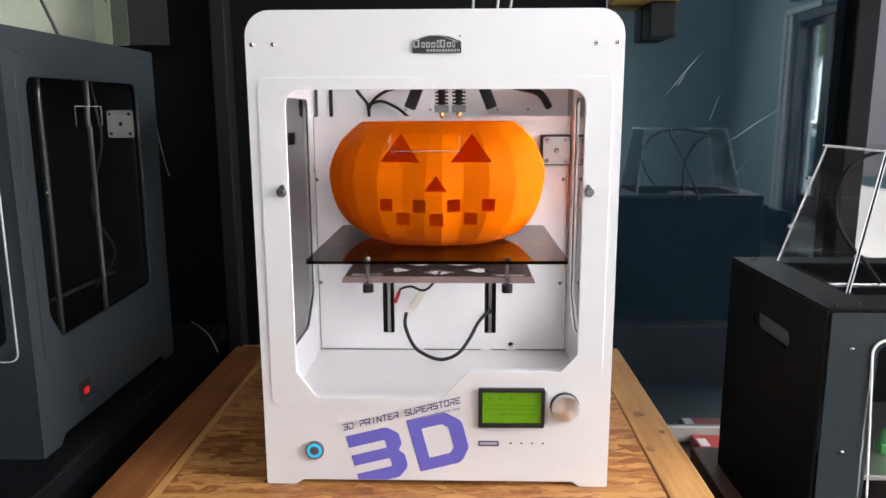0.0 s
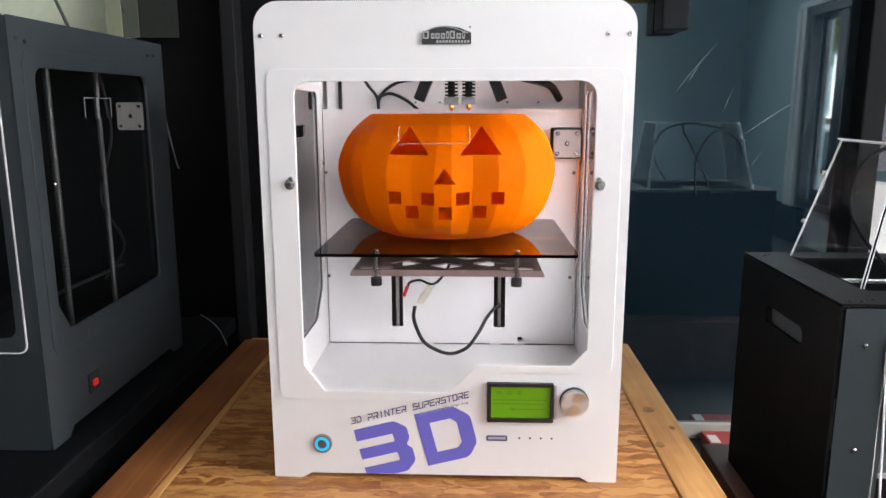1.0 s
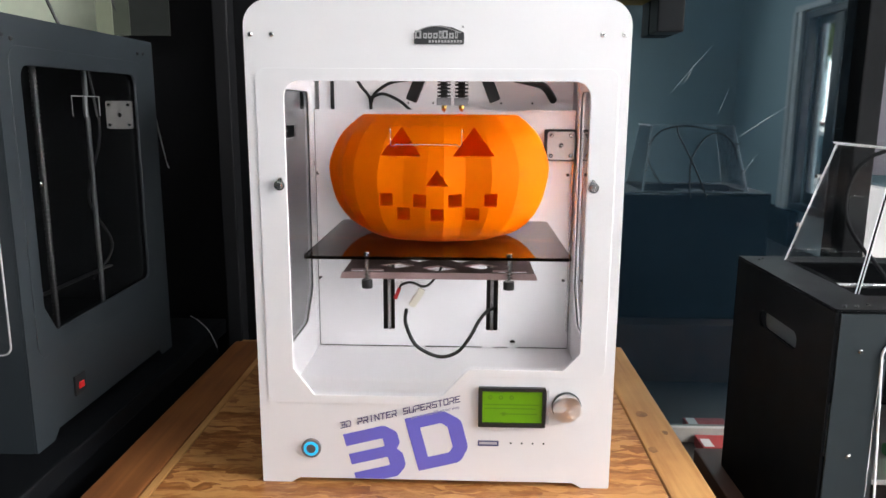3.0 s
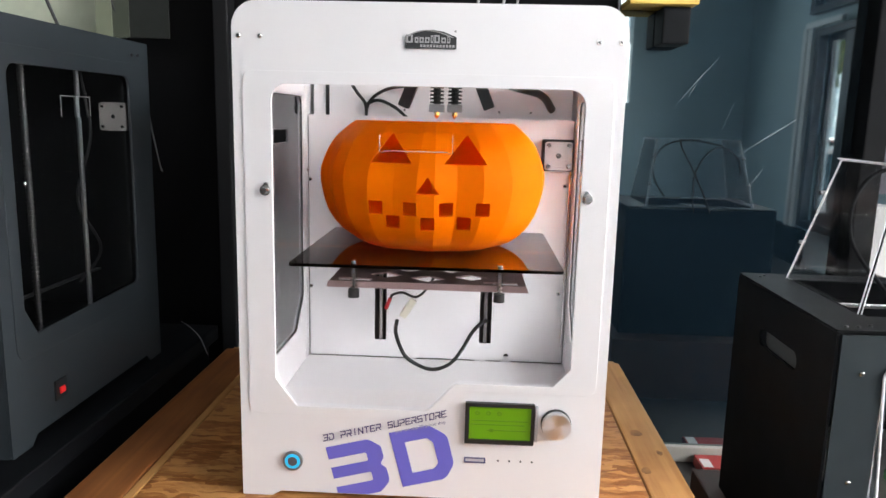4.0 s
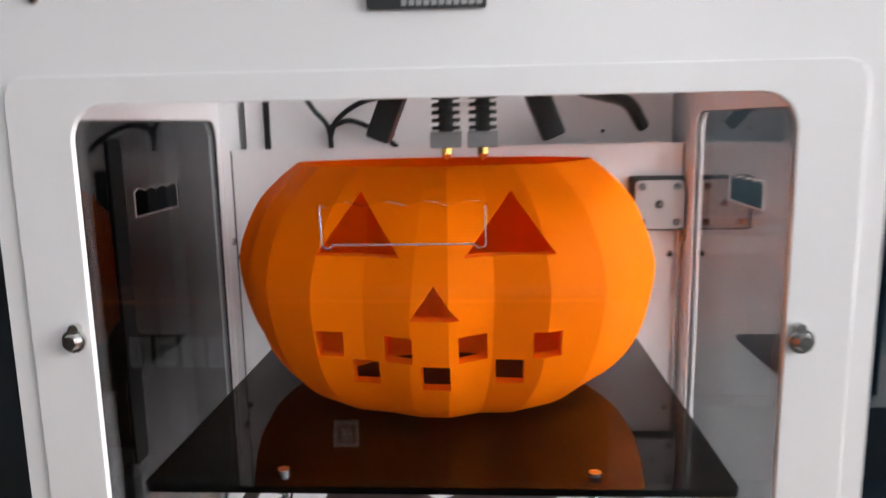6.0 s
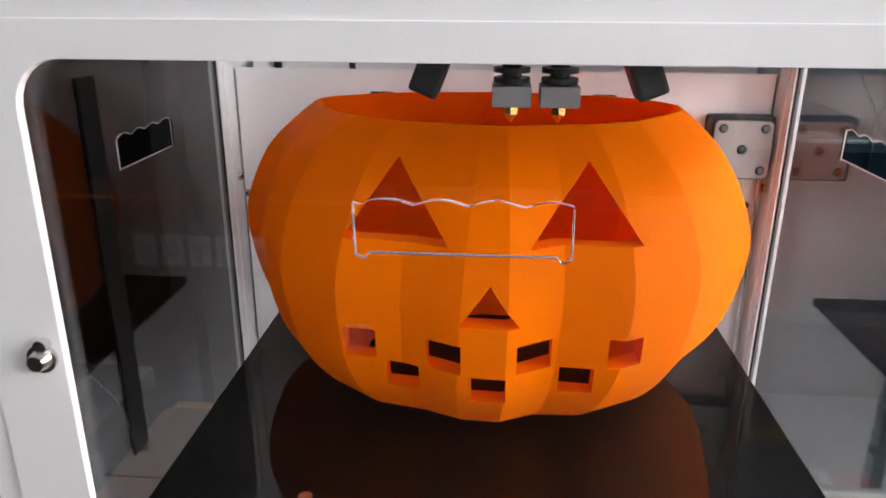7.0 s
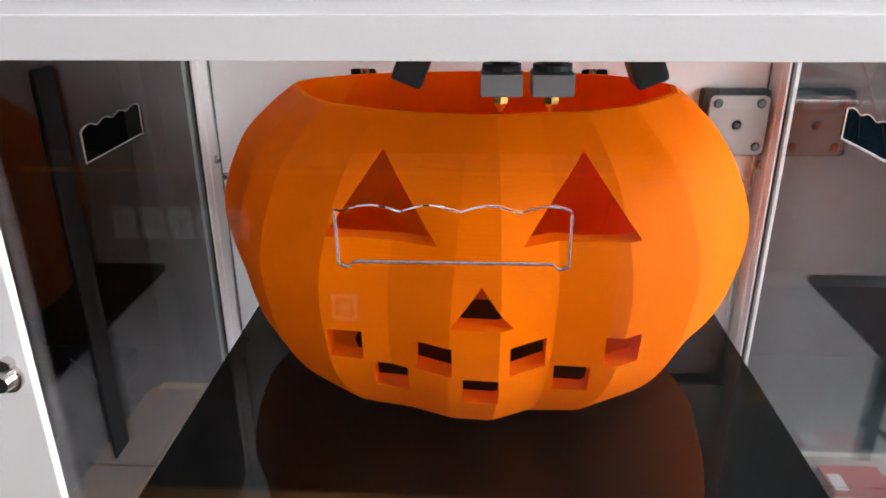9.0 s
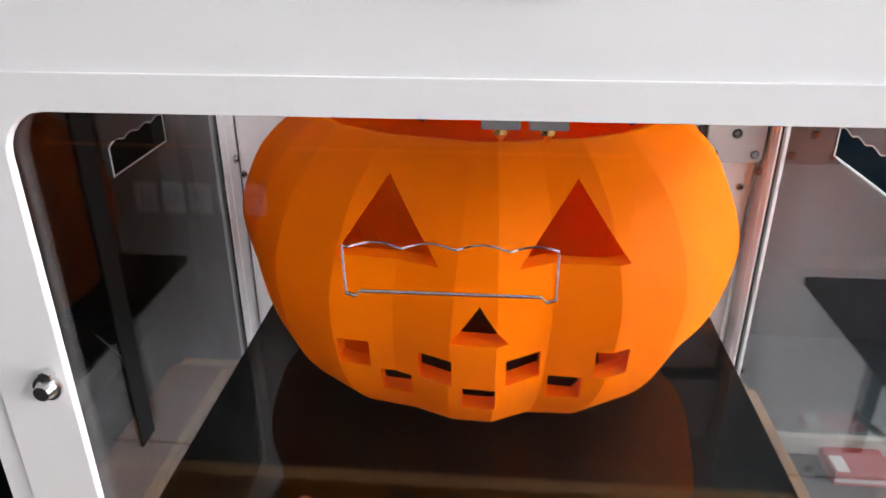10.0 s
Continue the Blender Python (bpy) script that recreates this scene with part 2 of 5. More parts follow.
def box(bm, x0, x1, y0, y1, z0, z1, bevel=0.0, segments=2):
    vs = bmesh.ops.create_cube(bm, size=1)["verts"]
    bmesh.ops.scale(bm, verts=vs, vec=(x1 - x0, y1 - y0, z1 - z0))
    bmesh.ops.translate(bm, verts=vs, vec=((x0 + x1) / 2, (y0 + y1) / 2, (z0 + z1) / 2))
    if bevel:
        edges = list({e for v in vs for e in v.link_edges})
        bmesh.ops.bevel(bm, geom=edges, offset=bevel, segments=segments, profile=0.6, affect="EDGES")
    return bm


def rod(bm, a, b, r, n=16, r2=None):
    a, b = Vector(a), Vector(b)
    m = Matrix.Translation((a + b) / 2) @ (b - a).to_track_quat("Z", "Y").to_matrix().to_4x4()
    bmesh.ops.create_cone(bm, cap_ends=True, segments=n, radius1=r, radius2=r if r2 is None else r2, depth=(b - a).length, matrix=m)
    return bm


def smooth_line(points, steps=8):
    """Catmull-Rom through the points."""
    p = [Vector(q) for q in points]
    p = [2 * p[0] - p[1]] + p + [2 * p[-1] - p[-2]]
    out = []
    for k in range(1, len(p) - 2):
        for s in range(steps):
            t = s / steps
            a, b, c, d = p[k - 1:k + 3]
            out.append(0.5 * (2 * b + (c - a) * t + (2 * a - 5 * b + 4 * c - d) * t * t + (3 * b - a - 3 * c + d) * t ** 3))
    return out + [p[-2]]


def tube(bm, points, r, n=10, steps=8):
    line = smooth_line(points, steps) if steps else [Vector(q) for q in points]
    rings, side = [], None
    for k, q in enumerate(line):
        way = (line[min(k + 1, len(line) - 1)] - line[max(k - 1, 0)]).normalized()
        side = way.orthogonal().normalized() if side is None else (side - way * side.dot(way)).normalized()
        up = way.cross(side)
        rings.append([bm.verts.new(q + r * (math.cos(a) * side + math.sin(a) * up)) for a in (2 * math.pi * j / n for j in range(n))])
    for ra, rb in zip(rings, rings[1:]):
        for j in range(n):
            bm.faces.new((ra[j], ra[(j + 1) % n], rb[(j + 1) % n], rb[j]))
    bm.faces.new(rings[0])
    bm.faces.new(rings[-1])
    return bm


def rounded(points, radii, n=6):
    """A 2D outline with its corners rounded; radii: one for all, or one a corner."""
    out, k = [], len(points)
    radii = radii if isinstance(radii, (list, tuple)) else [radii] * k
    for i in range(k):
        p, a, b = (Vector(points[j % k]) for j in (i, i - 1, i + 1))
        r = radii[i]
        if r <= 0:
            out.append(tuple(p))
            continue
        u, v = (a - p).normalized(), (b - p).normalized()
        half = u.angle(v) / 2
        cut = r / math.tan(half)
        mid = p + (u + v).normalized() * (r / math.sin(half))
        s, e = p + u * cut - mid, p + v * cut - mid
        turn = s.angle_signed(e)
        for j in range(n + 1):
            w = s.copy()
            w.rotate(Matrix.Rotation(-turn * j / n, 2))
            out.append(tuple(mid + w))
    return out


def slab(bm, outline, holes, d0, d1, plane="y"):
    """A plate of that outline with holes, between depths d0 and d1. plane y: outline in x and z; plane x: in y and z; plane z: in x and y."""
    def place(p, d):
        return {"y": (p[0], d, p[1]), "x": (d, p[0], p[1]), "z": (p[0], p[1], d)}[plane]
    edges = []
    for loop in (outline, *holes):
        vs = [bm.verts.new(place(p, d0)) for p in loop]
        edges += [bm.edges.new((vs[i - 1], vs[i])) for i in range(len(vs))]
    faces = [f for f in bmesh.ops.triangle_fill(bm, use_beauty=True, use_dissolve=False, edges=edges)["geom"] if isinstance(f, bmesh.types.BMFace)]
    made = bmesh.ops.extrude_face_region(bm, geom=faces)["geom"]
    bmesh.ops.translate(bm, verts=[v for v in made if isinstance(v, bmesh.types.BMVert)], vec=Vector(place((0, 0), d1)) - Vector(place((0, 0), d0)))
    return bm


def rect(x0, x1, z0, z1):
    return [(x0, z0), (x1, z0), (x1, z1), (x0, z1)]


def disc(x, z, r, n=16):
    return [(x + r * math.cos(2 * math.pi * k / n), z + r * math.sin(2 * math.pi * k / n)) for k in range(n)]


def screw(parent, at, way, r=0.0035, mat=None, name="screw"):
    """A domed socket head."""
    at, way = Vector(at), Vector(way)
    bm = bmesh.new()
    rod(bm, at, at + way * r * 0.5, r, 12)
    rod(bm, at + way * r * 0.5, at + way * r * 0.85, r, 12, r * 0.65)
    ob = part(name, bm, mat or STEEL, parent, smooth=True)
    bm = bmesh.new()
    rod(bm, at + way * r * 0.7, at + way * r * 0.9, r * 0.55, 6)
    part("socket", bm, DARK_HOLE, ob)
    return ob


def letters(text, size, extrude=0.0002, shear=0.0, space=1.0):
    """A bmesh of raised writing in the x-z plane, from the origin to the right."""
    cu = bpy.data.curves.new("writing", "FONT")
    cu.body, cu.size, cu.extrude, cu.shear, cu.space_character = text, size, extrude, shear, space
    cu.resolution_u, cu.offset = 3, size * 0.018
    ob = bpy.data.objects.new("writing", cu)
    scene.collection.objects.link(ob)
    me = bpy.data.meshes.new_from_object(ob.evaluated_get(bpy.context.evaluated_depsgraph_get()))
    bm = bmesh.new()
    bm.from_mesh(me)
    bpy.data.objects.remove(ob)
    bpy.data.meshes.remove(me)
    bmesh.ops.transform(bm, matrix=Matrix.Rotation(radians(90), 4, "X"), verts=bm.verts)
    return bm


def moved(bm, m):
    bmesh.ops.transform(bm, matrix=m, verts=bm.verts)
    return bm


TOP = 0.75  # table top
FLOOR = 0.41
WALL_Y = 0.85

# ---- the room ----


def setting(name, bm, mat, label="", category="wall"):
    return tagged(part(name, bm, mat), label, category, kind="structure")


setting("floor", box(bmesh.new(), -2.0, 2.0, -3.0, 1.9, FLOOR - 0.06, FLOOR), FLOORING, "dark concrete floor of the shop", "floor")
setting("ceiling", box(bmesh.new(), -2.0, 2.0, -3.0, 1.9, 2.9, 3.0), CEILING, "pale grey plaster ceiling", "ceiling")
setting("wall_west", box(bmesh.new(), -2.1, -2.0, -3.0, 1.9, FLOOR, 2.9), DARK_WALL, "black painted side wall")
setting("wall_north_gloss", box(bmesh.new(), 0.36, 0.885, WALL_Y, WALL_Y + 0.012, 0.452, 2.9), DARK_GLASS, "dark blue glossy panel wall that mirrors the shop windows")
setting("wall_north_black", box(bmesh.new(), -2.0, 0.358, WALL_Y + 0.02, WALL_Y + 0.12, FLOOR, 2.9), DARK_WALL, "black wall behind the printers")
setting("skirting", box(bmesh.new(), 0.36, 0.885, WALL_Y - 0.012, WALL_Y + 0.02, 0.413, 0.452, 0.003), TRIM, "pale painted skirting board under the gloss panel", "skirting")
setting("column", box(bmesh.new(), 0.887, 0.935, WALL_Y - 0.05, WALL_Y + 0.12, FLOOR, 2.9, 0.004), DARK_WALL, "black upright post at the panel's end", "column")
setting("wall_north_post", box(bmesh.new(), -0.535, -0.50, WALL_Y - 0.03, WALL_Y + 0.02, FLOOR, 2.9, 0.004), material("dark grey post", (0.009, 0.009, 0.010), 0.55, Specular_IOR_Level=0.2), "dark grey upright strip on the black wall", "trim")
# south wall with the wide shop window behind the walk
bm = slab(bmesh.new(), rect(-2.0, 2.0, FLOOR, 2.9), [rect(-0.80, 1.16, 1.36, 2.24)], -3.1, -3.0)
setting("wall_south", bm, PALE_WALL, "pale shop front wall with a wide window opening")
# Unseen panel added to darken what the clear door mirrors.
setting("reflection_blocker", box(bmesh.new(), -1.99, 1.02, -2.998, -2.96, 0.622, 1.36, 0.003), DARK_WALL, "added unseen black panel that keeps the pale wall out of reflections", "trim")
setting("dado_south", box(bmesh.new(), -2.0, 1.94, -2.998, -2.97, FLOOR, 0.62), DARK_WALL, "dark dado along the shop front", "trim")
setting("dado_east", box(bmesh.new(), 1.945, 1.998, -2.96, -1.80, FLOOR, 0.62), DARK_WALL, "dark dado along the side wall", "trim")
# east wall with the side windows
OPENINGS = [("window_1", -1.81, 0.42, 0.66, 1.74), ("window_2", -1.92, 0.42, 1.87, 2.35), ("window_3", 0.92, 1.75, 0.5, 2.7)]
SASH = material("dark blue window sash", (0.022, 0.034, 0.046), 0.4, spread=0.08)
bm = slab(bmesh.new(), rect(-3.0, 1.9, FLOOR, 2.9), [rect(*o[1:]) for o in OPENINGS], 2.0, 2.08, "x")
setting("wall_east", bm, PALE_WALL, "pale side wall with shop windows onto the street")
for title, y0, y1, z0, z1 in OPENINGS:
    win = thing(title, (2.0, (y0 + y1) / 2, z0), "dark framed shop window with clear glass and pale trim", "window", kind="structure")
    part("window_frame", slab(bmesh.new(), rect(y0 - 0.03, y1 + 0.03, z0 - 0.02, z1 + 0.02), [rect(y0 + 0.02, y1 - 0.02, z0 + 0.02, z1 - 0.02)], 1.95, 1.998, "x"), SASH, win)
    part("window_sash", slab(bmesh.new(), rect(y0 + 0.001, y1 - 0.001, z0 + 0.001, z1 - 0.001), [rect(y0 + 0.03, y1 - 0.10, z0 + 0.08, z1 - 0.05)], 2.02, 2.05, "x"), SASH, win)
    pane = part("pane", box(bmesh.new(), 2.030, 2.036, y0 + 0.028, y1 - 0.098, z0 + 0.078, z1 - 0.048), ACRYLIC, win)
    pane.visible_shadow = False
    if title == "window_1":
        part("mullion", box(bmesh.new(), 1.97, 2.06, -1.53, -1.44, z0 + 0.02, z1 - 0.02, 0.004), SASH, win)
        for a, b in ((-1.965, -1.925), (-1.890, -1.845)):
            part("pale_trim", box(bmesh.new(), 1.93, 1.998, a, b, FLOOR + 0.22, z1 + 0.03, 0.004), FRAME_PAINT, win, "white upright trim")
        part("pale_trim", box(bmesh.new(), 1.925, 1.949, -1.93, -1.50, z1 + 0.025, z1 + 0.058, 0.004), FRAME_PAINT, win, "white trim over the door")
    elif title == "window_3":
        part("mullion", box(bmesh.new(), 1.97, 2.06, y0 + 0.33, y0 + 0.40, z0 + 0.02, z1 - 0.02, 0.004), BLACK_SHEET, win)
bm = letters("PRINTER", 0.105, 0.001, 0.0, 1.05)
wide = max(v.co.x for v in bm.verts)
moved(bm, Matrix.Translation((2.026, -1.62, 1.50)) @ Matrix.Rotation(radians(90), 4, "Z") @ Matrix.Diagonal((0.56 / wide, 1, 1, 1)))
tagged(part("window_lettering", bm, material("dark blue window vinyl", (0.01, 0.012, 0.03), 0.5)), "dark blue vinyl writing on the shop window glass", "lettering")
setting("wall_north_far", slab(bmesh.new(), rect(-2.0, 2.0, FLOOR, 2.9), [rect(1.50, 1.97, 0.50, 0.98)], 1.9, 2.0), material("lavender grey plaster", (0.17, 0.16, 0.19), 0.6, spread=0.08, grain=5), "lavender grey plaster wall beyond the panel")

# street outside
STREET = -0.50
# Ground colour is paled to stand for glaring sunlight.
setting("ground", box(bmesh.new(), 2.1, 80, -80, 80, STREET - 0.1, STREET), material("street ground paled for sun", (0.48, 0.46, 0.43), 0.8, spread=0.15, grain=3), "street ground outside, paled in place of strong sun", "ground")
# Facade and its windows glow in place of sunlight, lighting the room too.
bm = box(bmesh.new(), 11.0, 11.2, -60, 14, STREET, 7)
setting("backdrop", bm, glowing("hazy facade glowing for sunlight", (0.64, 0.58, 0.56), 14.0), "pale facade across the street, its glow standing for sunlight", "backdrop")
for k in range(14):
    setting("backdrop_window", box(bmesh.new(), 10.9, 10.99, -51 + 4.0 * k, -48.6 + 4.0 * k, 0.9, 2.9), glowing("hazy far window with glow", (0.30, 0.40, 0.44), 1.5), "dull window of the far facade", "backdrop")


def build_car(name, x, y, paint, label):
    """A hatchback parked along the street: lower body, cabin glass, wheels."""
    car = thing(name, (x, y, STREET), label, "car")
    z = STREET
    side = rounded([(-2.0, 0.35), (2.0, 0.35), (2.05, 0.75), (1.55, 0.92), (1.0, 0.98), (-1.75, 1.0), (-2.05, 0.85)], 0.12)
    part("car_body", slab(bmesh.new(), [(y + a, z + b) for a, b in side], [], x - 0.85, x + 0.85, "x"), paint, car, smooth=True)
    cabin = rounded([(-1.7, 0.99), (1.0, 0.99), (0.35, 1.42), (-1.35, 1.44)], 0.1)
    part("car_glass", slab(bmesh.new(), [(y + a, z + b) for a, b in cabin], [], x - 0.72, x + 0.72, "x"), material("tinted car glass", (0.05, 0.09, 0.11), 0.05), car)
    part("car_roof", box(bmesh.new(), x - 0.7, x + 0.7, y - 1.3, y + 0.3, z + 1.42, z + 1.47, 0.02), paint, car)
    for a in (-1.25, 1.25):
        for b in (-0.82, 0.82):
            part("wheel", rod(bmesh.new(), (x + b - 0.09, y + a, z + 0.31), (x + b + 0.09, y + a, z + 0.31), 0.31, 24), BLACK, car)
    return car


build_car("parked_car", 4.3, -6.6, material("white car paint", (0.80, 0.80, 0.80), 0.12, spread=0.02), "white hatchback parked outside the shop window")
build_car("parked_car", 8.2, -12.5, material("red car paint", (0.50, 0.03, 0.03), 0.12, spread=0.02), "red hatchback parked across the street")


def build_tree(x, y, h):
    tree = thing("street_tree", (x, y, STREET), "leafy green street tree by the road", "tree")
    z = STREET
    bark = material("grey bark", (0.12, 0.09, 0.07), 0.8, spread=0.3)
    bm = rod(bmesh.new(), (x, y, z), (x, y, z + h * 0.5), 0.12, 10, 0.08)
    for k in range(6):
        a = k * 1.05
        rod(bm, (x, y, z + h * (0.40 + 0.02 * k)), (x + math.cos(a) * h * 0.22, y + math.sin(a) * h * 0.22, z + h * 0.72), 0.05, 8, 0.02)
    part("trunk", bm, bark, tree)
    leaf = material("street leaf", (0.10, 0.16, 0.03), 0.6, spread=0.35)
    rng = random.Random(5)
    verts, faces = [], []
    for k in range(1500):
        d = Vector((rng.gauss(0, 1), rng.gauss(0, 1), rng.gauss(0, 1))).normalized() * (rng.random() ** 0.4)
        c = Vector((x, y, z + h * 0.75)) + Vector((d.x * h * 0.30, d.y * h * 0.30, d.z * h * 0.25))
        q = Euler((rng.random() * 6, rng.random() * 6, rng.random() * 6)).to_matrix()
        i = len(verts)
        verts += [c + q @ Vector(v) * 0.16 for v in ((-1, 0, 0), (0, -0.45, 0.1), (1, 0, 0), (0, 0.45, 0.1))]
        faces.append((i, i + 1, i + 2, i + 3))
    me = bpy.data.meshes.new("crown")
    me.from_pydata(verts, [], faces)
    me.materials.append(leaf)
    crown = new("crown", me)
    crown.parent, crown.location = tree, -tree.location
    return tree


build_tree(7.6, -15.5, 5.0)
build_car("parked_car", 4.75, 6.6, material("white van paint", (0.80, 0.80, 0.80), 0.12, spread=0.02), "white hatchback parked by the far window")
# This facade's pale lavender carries the haze; its glow replaces daylight.
setting("backdrop_north", box(bmesh.new(), 1.0, 10.9, 13.8, 14.0, STREET, 7), glowing("lavender facade glowing as haze", (0.45, 0.43, 0.50), 0.7), "lavender facade down the street, haze and daylight put into its glow", "backdrop")

# ---- wooden crate table ----
table = thing("crate_table", (-0.04, 0.2, FLOOR), "low pine crate with a strand board top, worn and knotty", "table")
part("top_board", box(bmesh.new(), -0.3455, 0.288, -0.30, 0.545, TOP - 0.018, TOP, 0.001), OSB, table, "orange-brown strand board")
for x0, x1, wood, words in ((-0.428, -0.358, PINE_STAINED_SHADED, "brown stained pine rail, darker for shade in its colour"), (0.290, 0.346, PINE, "pale knotty pine rail")):
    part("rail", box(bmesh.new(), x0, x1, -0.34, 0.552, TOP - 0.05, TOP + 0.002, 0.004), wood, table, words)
part("edge_strip", box(bmesh.new(), -0.3575, -0.346, -0.34, 0.545, TOP - 0.018, TOP + 0.0012, 0.0015), PINE, table, "pale sapwood strip beside the board")
KNOT = material("dark pine knot", (0.27, 0.115, 0.038), 0.6, spread=0.35, grain=180, bump=0.2)
for x, y, rx, ry in ((0.310, 0.225, 0.0085, 0.012), (0.299, 0.105, 0.006, 0.010), (0.330, 0.16, 0.004, 0.007), (0.322, -0.12, 0.007, 0.011)):
    ring = [(x + rx * (1 + 0.15 * math.sin(3 * a + y * 40)) * math.cos(a), y + ry * (1 + 0.15 * math.cos(2 * a + x * 60)) * math.sin(a)) for a in (2 * math.pi * k / 18 for k in range(18))]
    part("knot", slab(bmesh.new(), ring, [], TOP + 0.0018, TOP + 0.0023, "z"), KNOT, table)
part("end_board", box(bmesh.new(), -0.42, 0.34, 0.553, 0.573, TOP - 0.09, TOP - 0.002, 0.003), PINE_X, table)
part("end_board", box(bmesh.new(), -0.42, 0.34, -0.362, -0.342, TOP - 0.09, TOP - 0.002, 0.003), PINE_X, table)
for x0, x1 in ((-0.427, -0.36), (0.279, 0.345)):
    for y0 in (-0.33, 0.47):
        part("leg", box(bmesh.new(), x0, x1, y0, y0 + 0.07, FLOOR, TOP - 0.052, 0.004), PINE, table)

# ---- the white printer ----
printer = thing("printer_white", (0, 0.21, TOP), "white sheet metal desktop machine with a clear door, on the crate", "3d printer")
WIN = rounded([(-0.174, 1.246), (-0.174, 0.902), (-0.149, 0.868), (0.008, 0.868), (0.041, 0.904), (0.155, 0.904), (0.175, 0.926), (0.175, 1.246)], [0.018, 0.004, 0.006, 0.008, 0.008, 0.004, 0.004, 0.018])
EMB = rounded([(-0.206, 1.2600), (-0.206, 0.857), (0.013, 0.857), (0.046, 0.8945), (0.206, 0.8945), (0.206, 1.2600)], [0.012, 0.012, 0.012, 0.012, 0.012, 0.012])
OUT = rounded([(-0.2175, 1.335), (-0.2175, TOP), (-0.181, TOP), (-0.170, TOP + 0.0065), (0.172, TOP + 0.0065), (0.183, TOP), (0.2175, TOP), (0.2175, 1.335)], [0.029, 0.002, 0, 0, 0, 0, 0.002, 0.029], 8)
front = part("front_panel", slab(bmesh.new(), OUT, [EMB], 0.0, 0.0025), WHITE, printer)
bev = front.modifiers.new("worn edge", "BEVEL")
bev.width, bev.segments, bev.limit_method, bev.angle_limit = 0.0009, 2, "ANGLE", radians(50)
surround = part("door_surround", slab(bmesh.new(), EMB, [WIN], -0.0014, 0.0030), WHITE, printer, "raised white border of the window")
bev = surround.modifiers.new("soft edge", "BEVEL")
bev.width, bev.segments, bev.limit_method, bev.angle_limit = 0.0013, 3, "ANGLE", radians(50)
# returned edge of the front and the shell behind
SIDE = rounded([(0.030, 1.240), (0.030, 0.890), (0.232, 0.890), (0.279, 0.935), (0.279, 1.240)], [0.015, 0.01, 0.012, 0.012, 0.015])
for s in (-1, 1):
    x = s * 0.2135
    side = part("side_panel", slab(bmesh.new(), rounded(rect(0.0028, 0.42, TOP + 0.012, 1.318), 0.006), [SIDE], x - 0.0012, x + 0.0012, "x"), WHITE, printer)
    part("inner_liner", slab(bmesh.new(), rect(0.0045, 0.3065, 0.8288, 1.30), [SIDE], s * 0.2065 - 0.001, s * 0.2065 + 0.001, "x"), INNER_WHITE, printer)
    part("window_seal", tube(bmesh.new(), [(s * 0.2078, a, b) for a, b in SIDE + SIDE[:1]], 0.0011, 6, 0), BLACK, side, "black rubber seal round the side window")
    grip_top = [(0.198 - 0.070 * k / 24, 1.1915 + 0.0022 * abs(math.sin(math.pi * 4 * k / 24))) for k in range(25)]
    grip = [(0.128, 1.1745), (0.198, 1.1745)] + grip_top
    pane = part("side_window", slab(bmesh.new(), rect(0.012, 0.300, 0.868, 1.262), [grip], s * 0.2092 - 0.0013, s * 0.2092 + 0.0013, "x"), ACRYLIC if s > 0 else SHADE_TINT_ACRYLIC, printer, "acrylic side window with a cut-out grip")
    pane.visible_shadow = False
    part("grip_edge", tube(bmesh.new(), [(s * 0.2092, a, b) for a, b in grip[-3:] + grip[:1]], 0.0008, 6, 0), EDGE, pane, "grip cut-out edge with a glint in its colour")
    part("grip_edge", tube(bmesh.new(), [(s * 0.2092, a, b) for a, b in grip[:-2]], 0.0004, 6, 0), EDGE if s > 0 else FAINT_EDGE, pane)
    if s < 0:
        part("window_strip", box(bmesh.new(), -0.2078, -0.2066, 0.0955, 0.1120, 1.010, 1.228, 0.0003), BLACK_SHEET, pane, "matt black strip down the side window")
# Unseen top is left open under an added clear lid to light the inside.
part("top_cover", slab(bmesh.new(), rounded(rect(-0.196, 0.196, 0.003, 0.42), 0.002), [rounded(rect(-0.165, 0.165, 0.045, 0.375), 0.01)], 1.3305, 1.3345, "z"), WHITE, printer)
lid = part("added_lid", box(bmesh.new(), -0.170, 0.170, 0.040, 0.380, 1.3350, 1.3375), ACRYLIC, printer, "unseen clear lid added so light enters from above")
lid.visible_shadow = False
bm = bmesh.new()
box(bm, -0.2145, 0.2145, 0.4205, 0.4230, TOP + 0.012, 1.33)
part("back_cover", bm, WHITE, printer)
part("base_pan", box(bmesh.new(), -0.2054, 0.2054, 0.004, 0.3065, 0.8255, 0.8285), INNER_WHITE, printer)
part("underside", box(bmesh.new(), -0.212, 0.212, 0.004, 0.418, TOP + 0.008, TOP + 0.011), WHITE, printer)
for x0 in (-0.21, 0.186):
    for y0 in (0.02, 0.38):
        part("foot", box(bmesh.new(), x0, x0 + 0.024, y0, y0 + 0.024, TOP, TOP + 0.0075, 0.002), BLACK, printer)
SLOT_L, SLOT_R = rounded(rect(-0.0985, -0.0795, 0.858, 1.197), 0.002), rounded(rect(0.070, 0.089, 0.858, 1.197), 0.002)
back = part("back_panel", slab(bmesh.new(), rect(-0.2045, 0.2045, 0.829, 1.2135), [SLOT_L, SLOT_R, disc(0.114, 0.838, 0.0045)], 0.307, 0.3085), INNER_WHITE, printer, "white inner back sheet with two black slots")
part("upper_back", box(bmesh.new(), -0.205, 0.205, 0.356, 0.358, 1.20, 1.329), INNER_WHITE, printer)
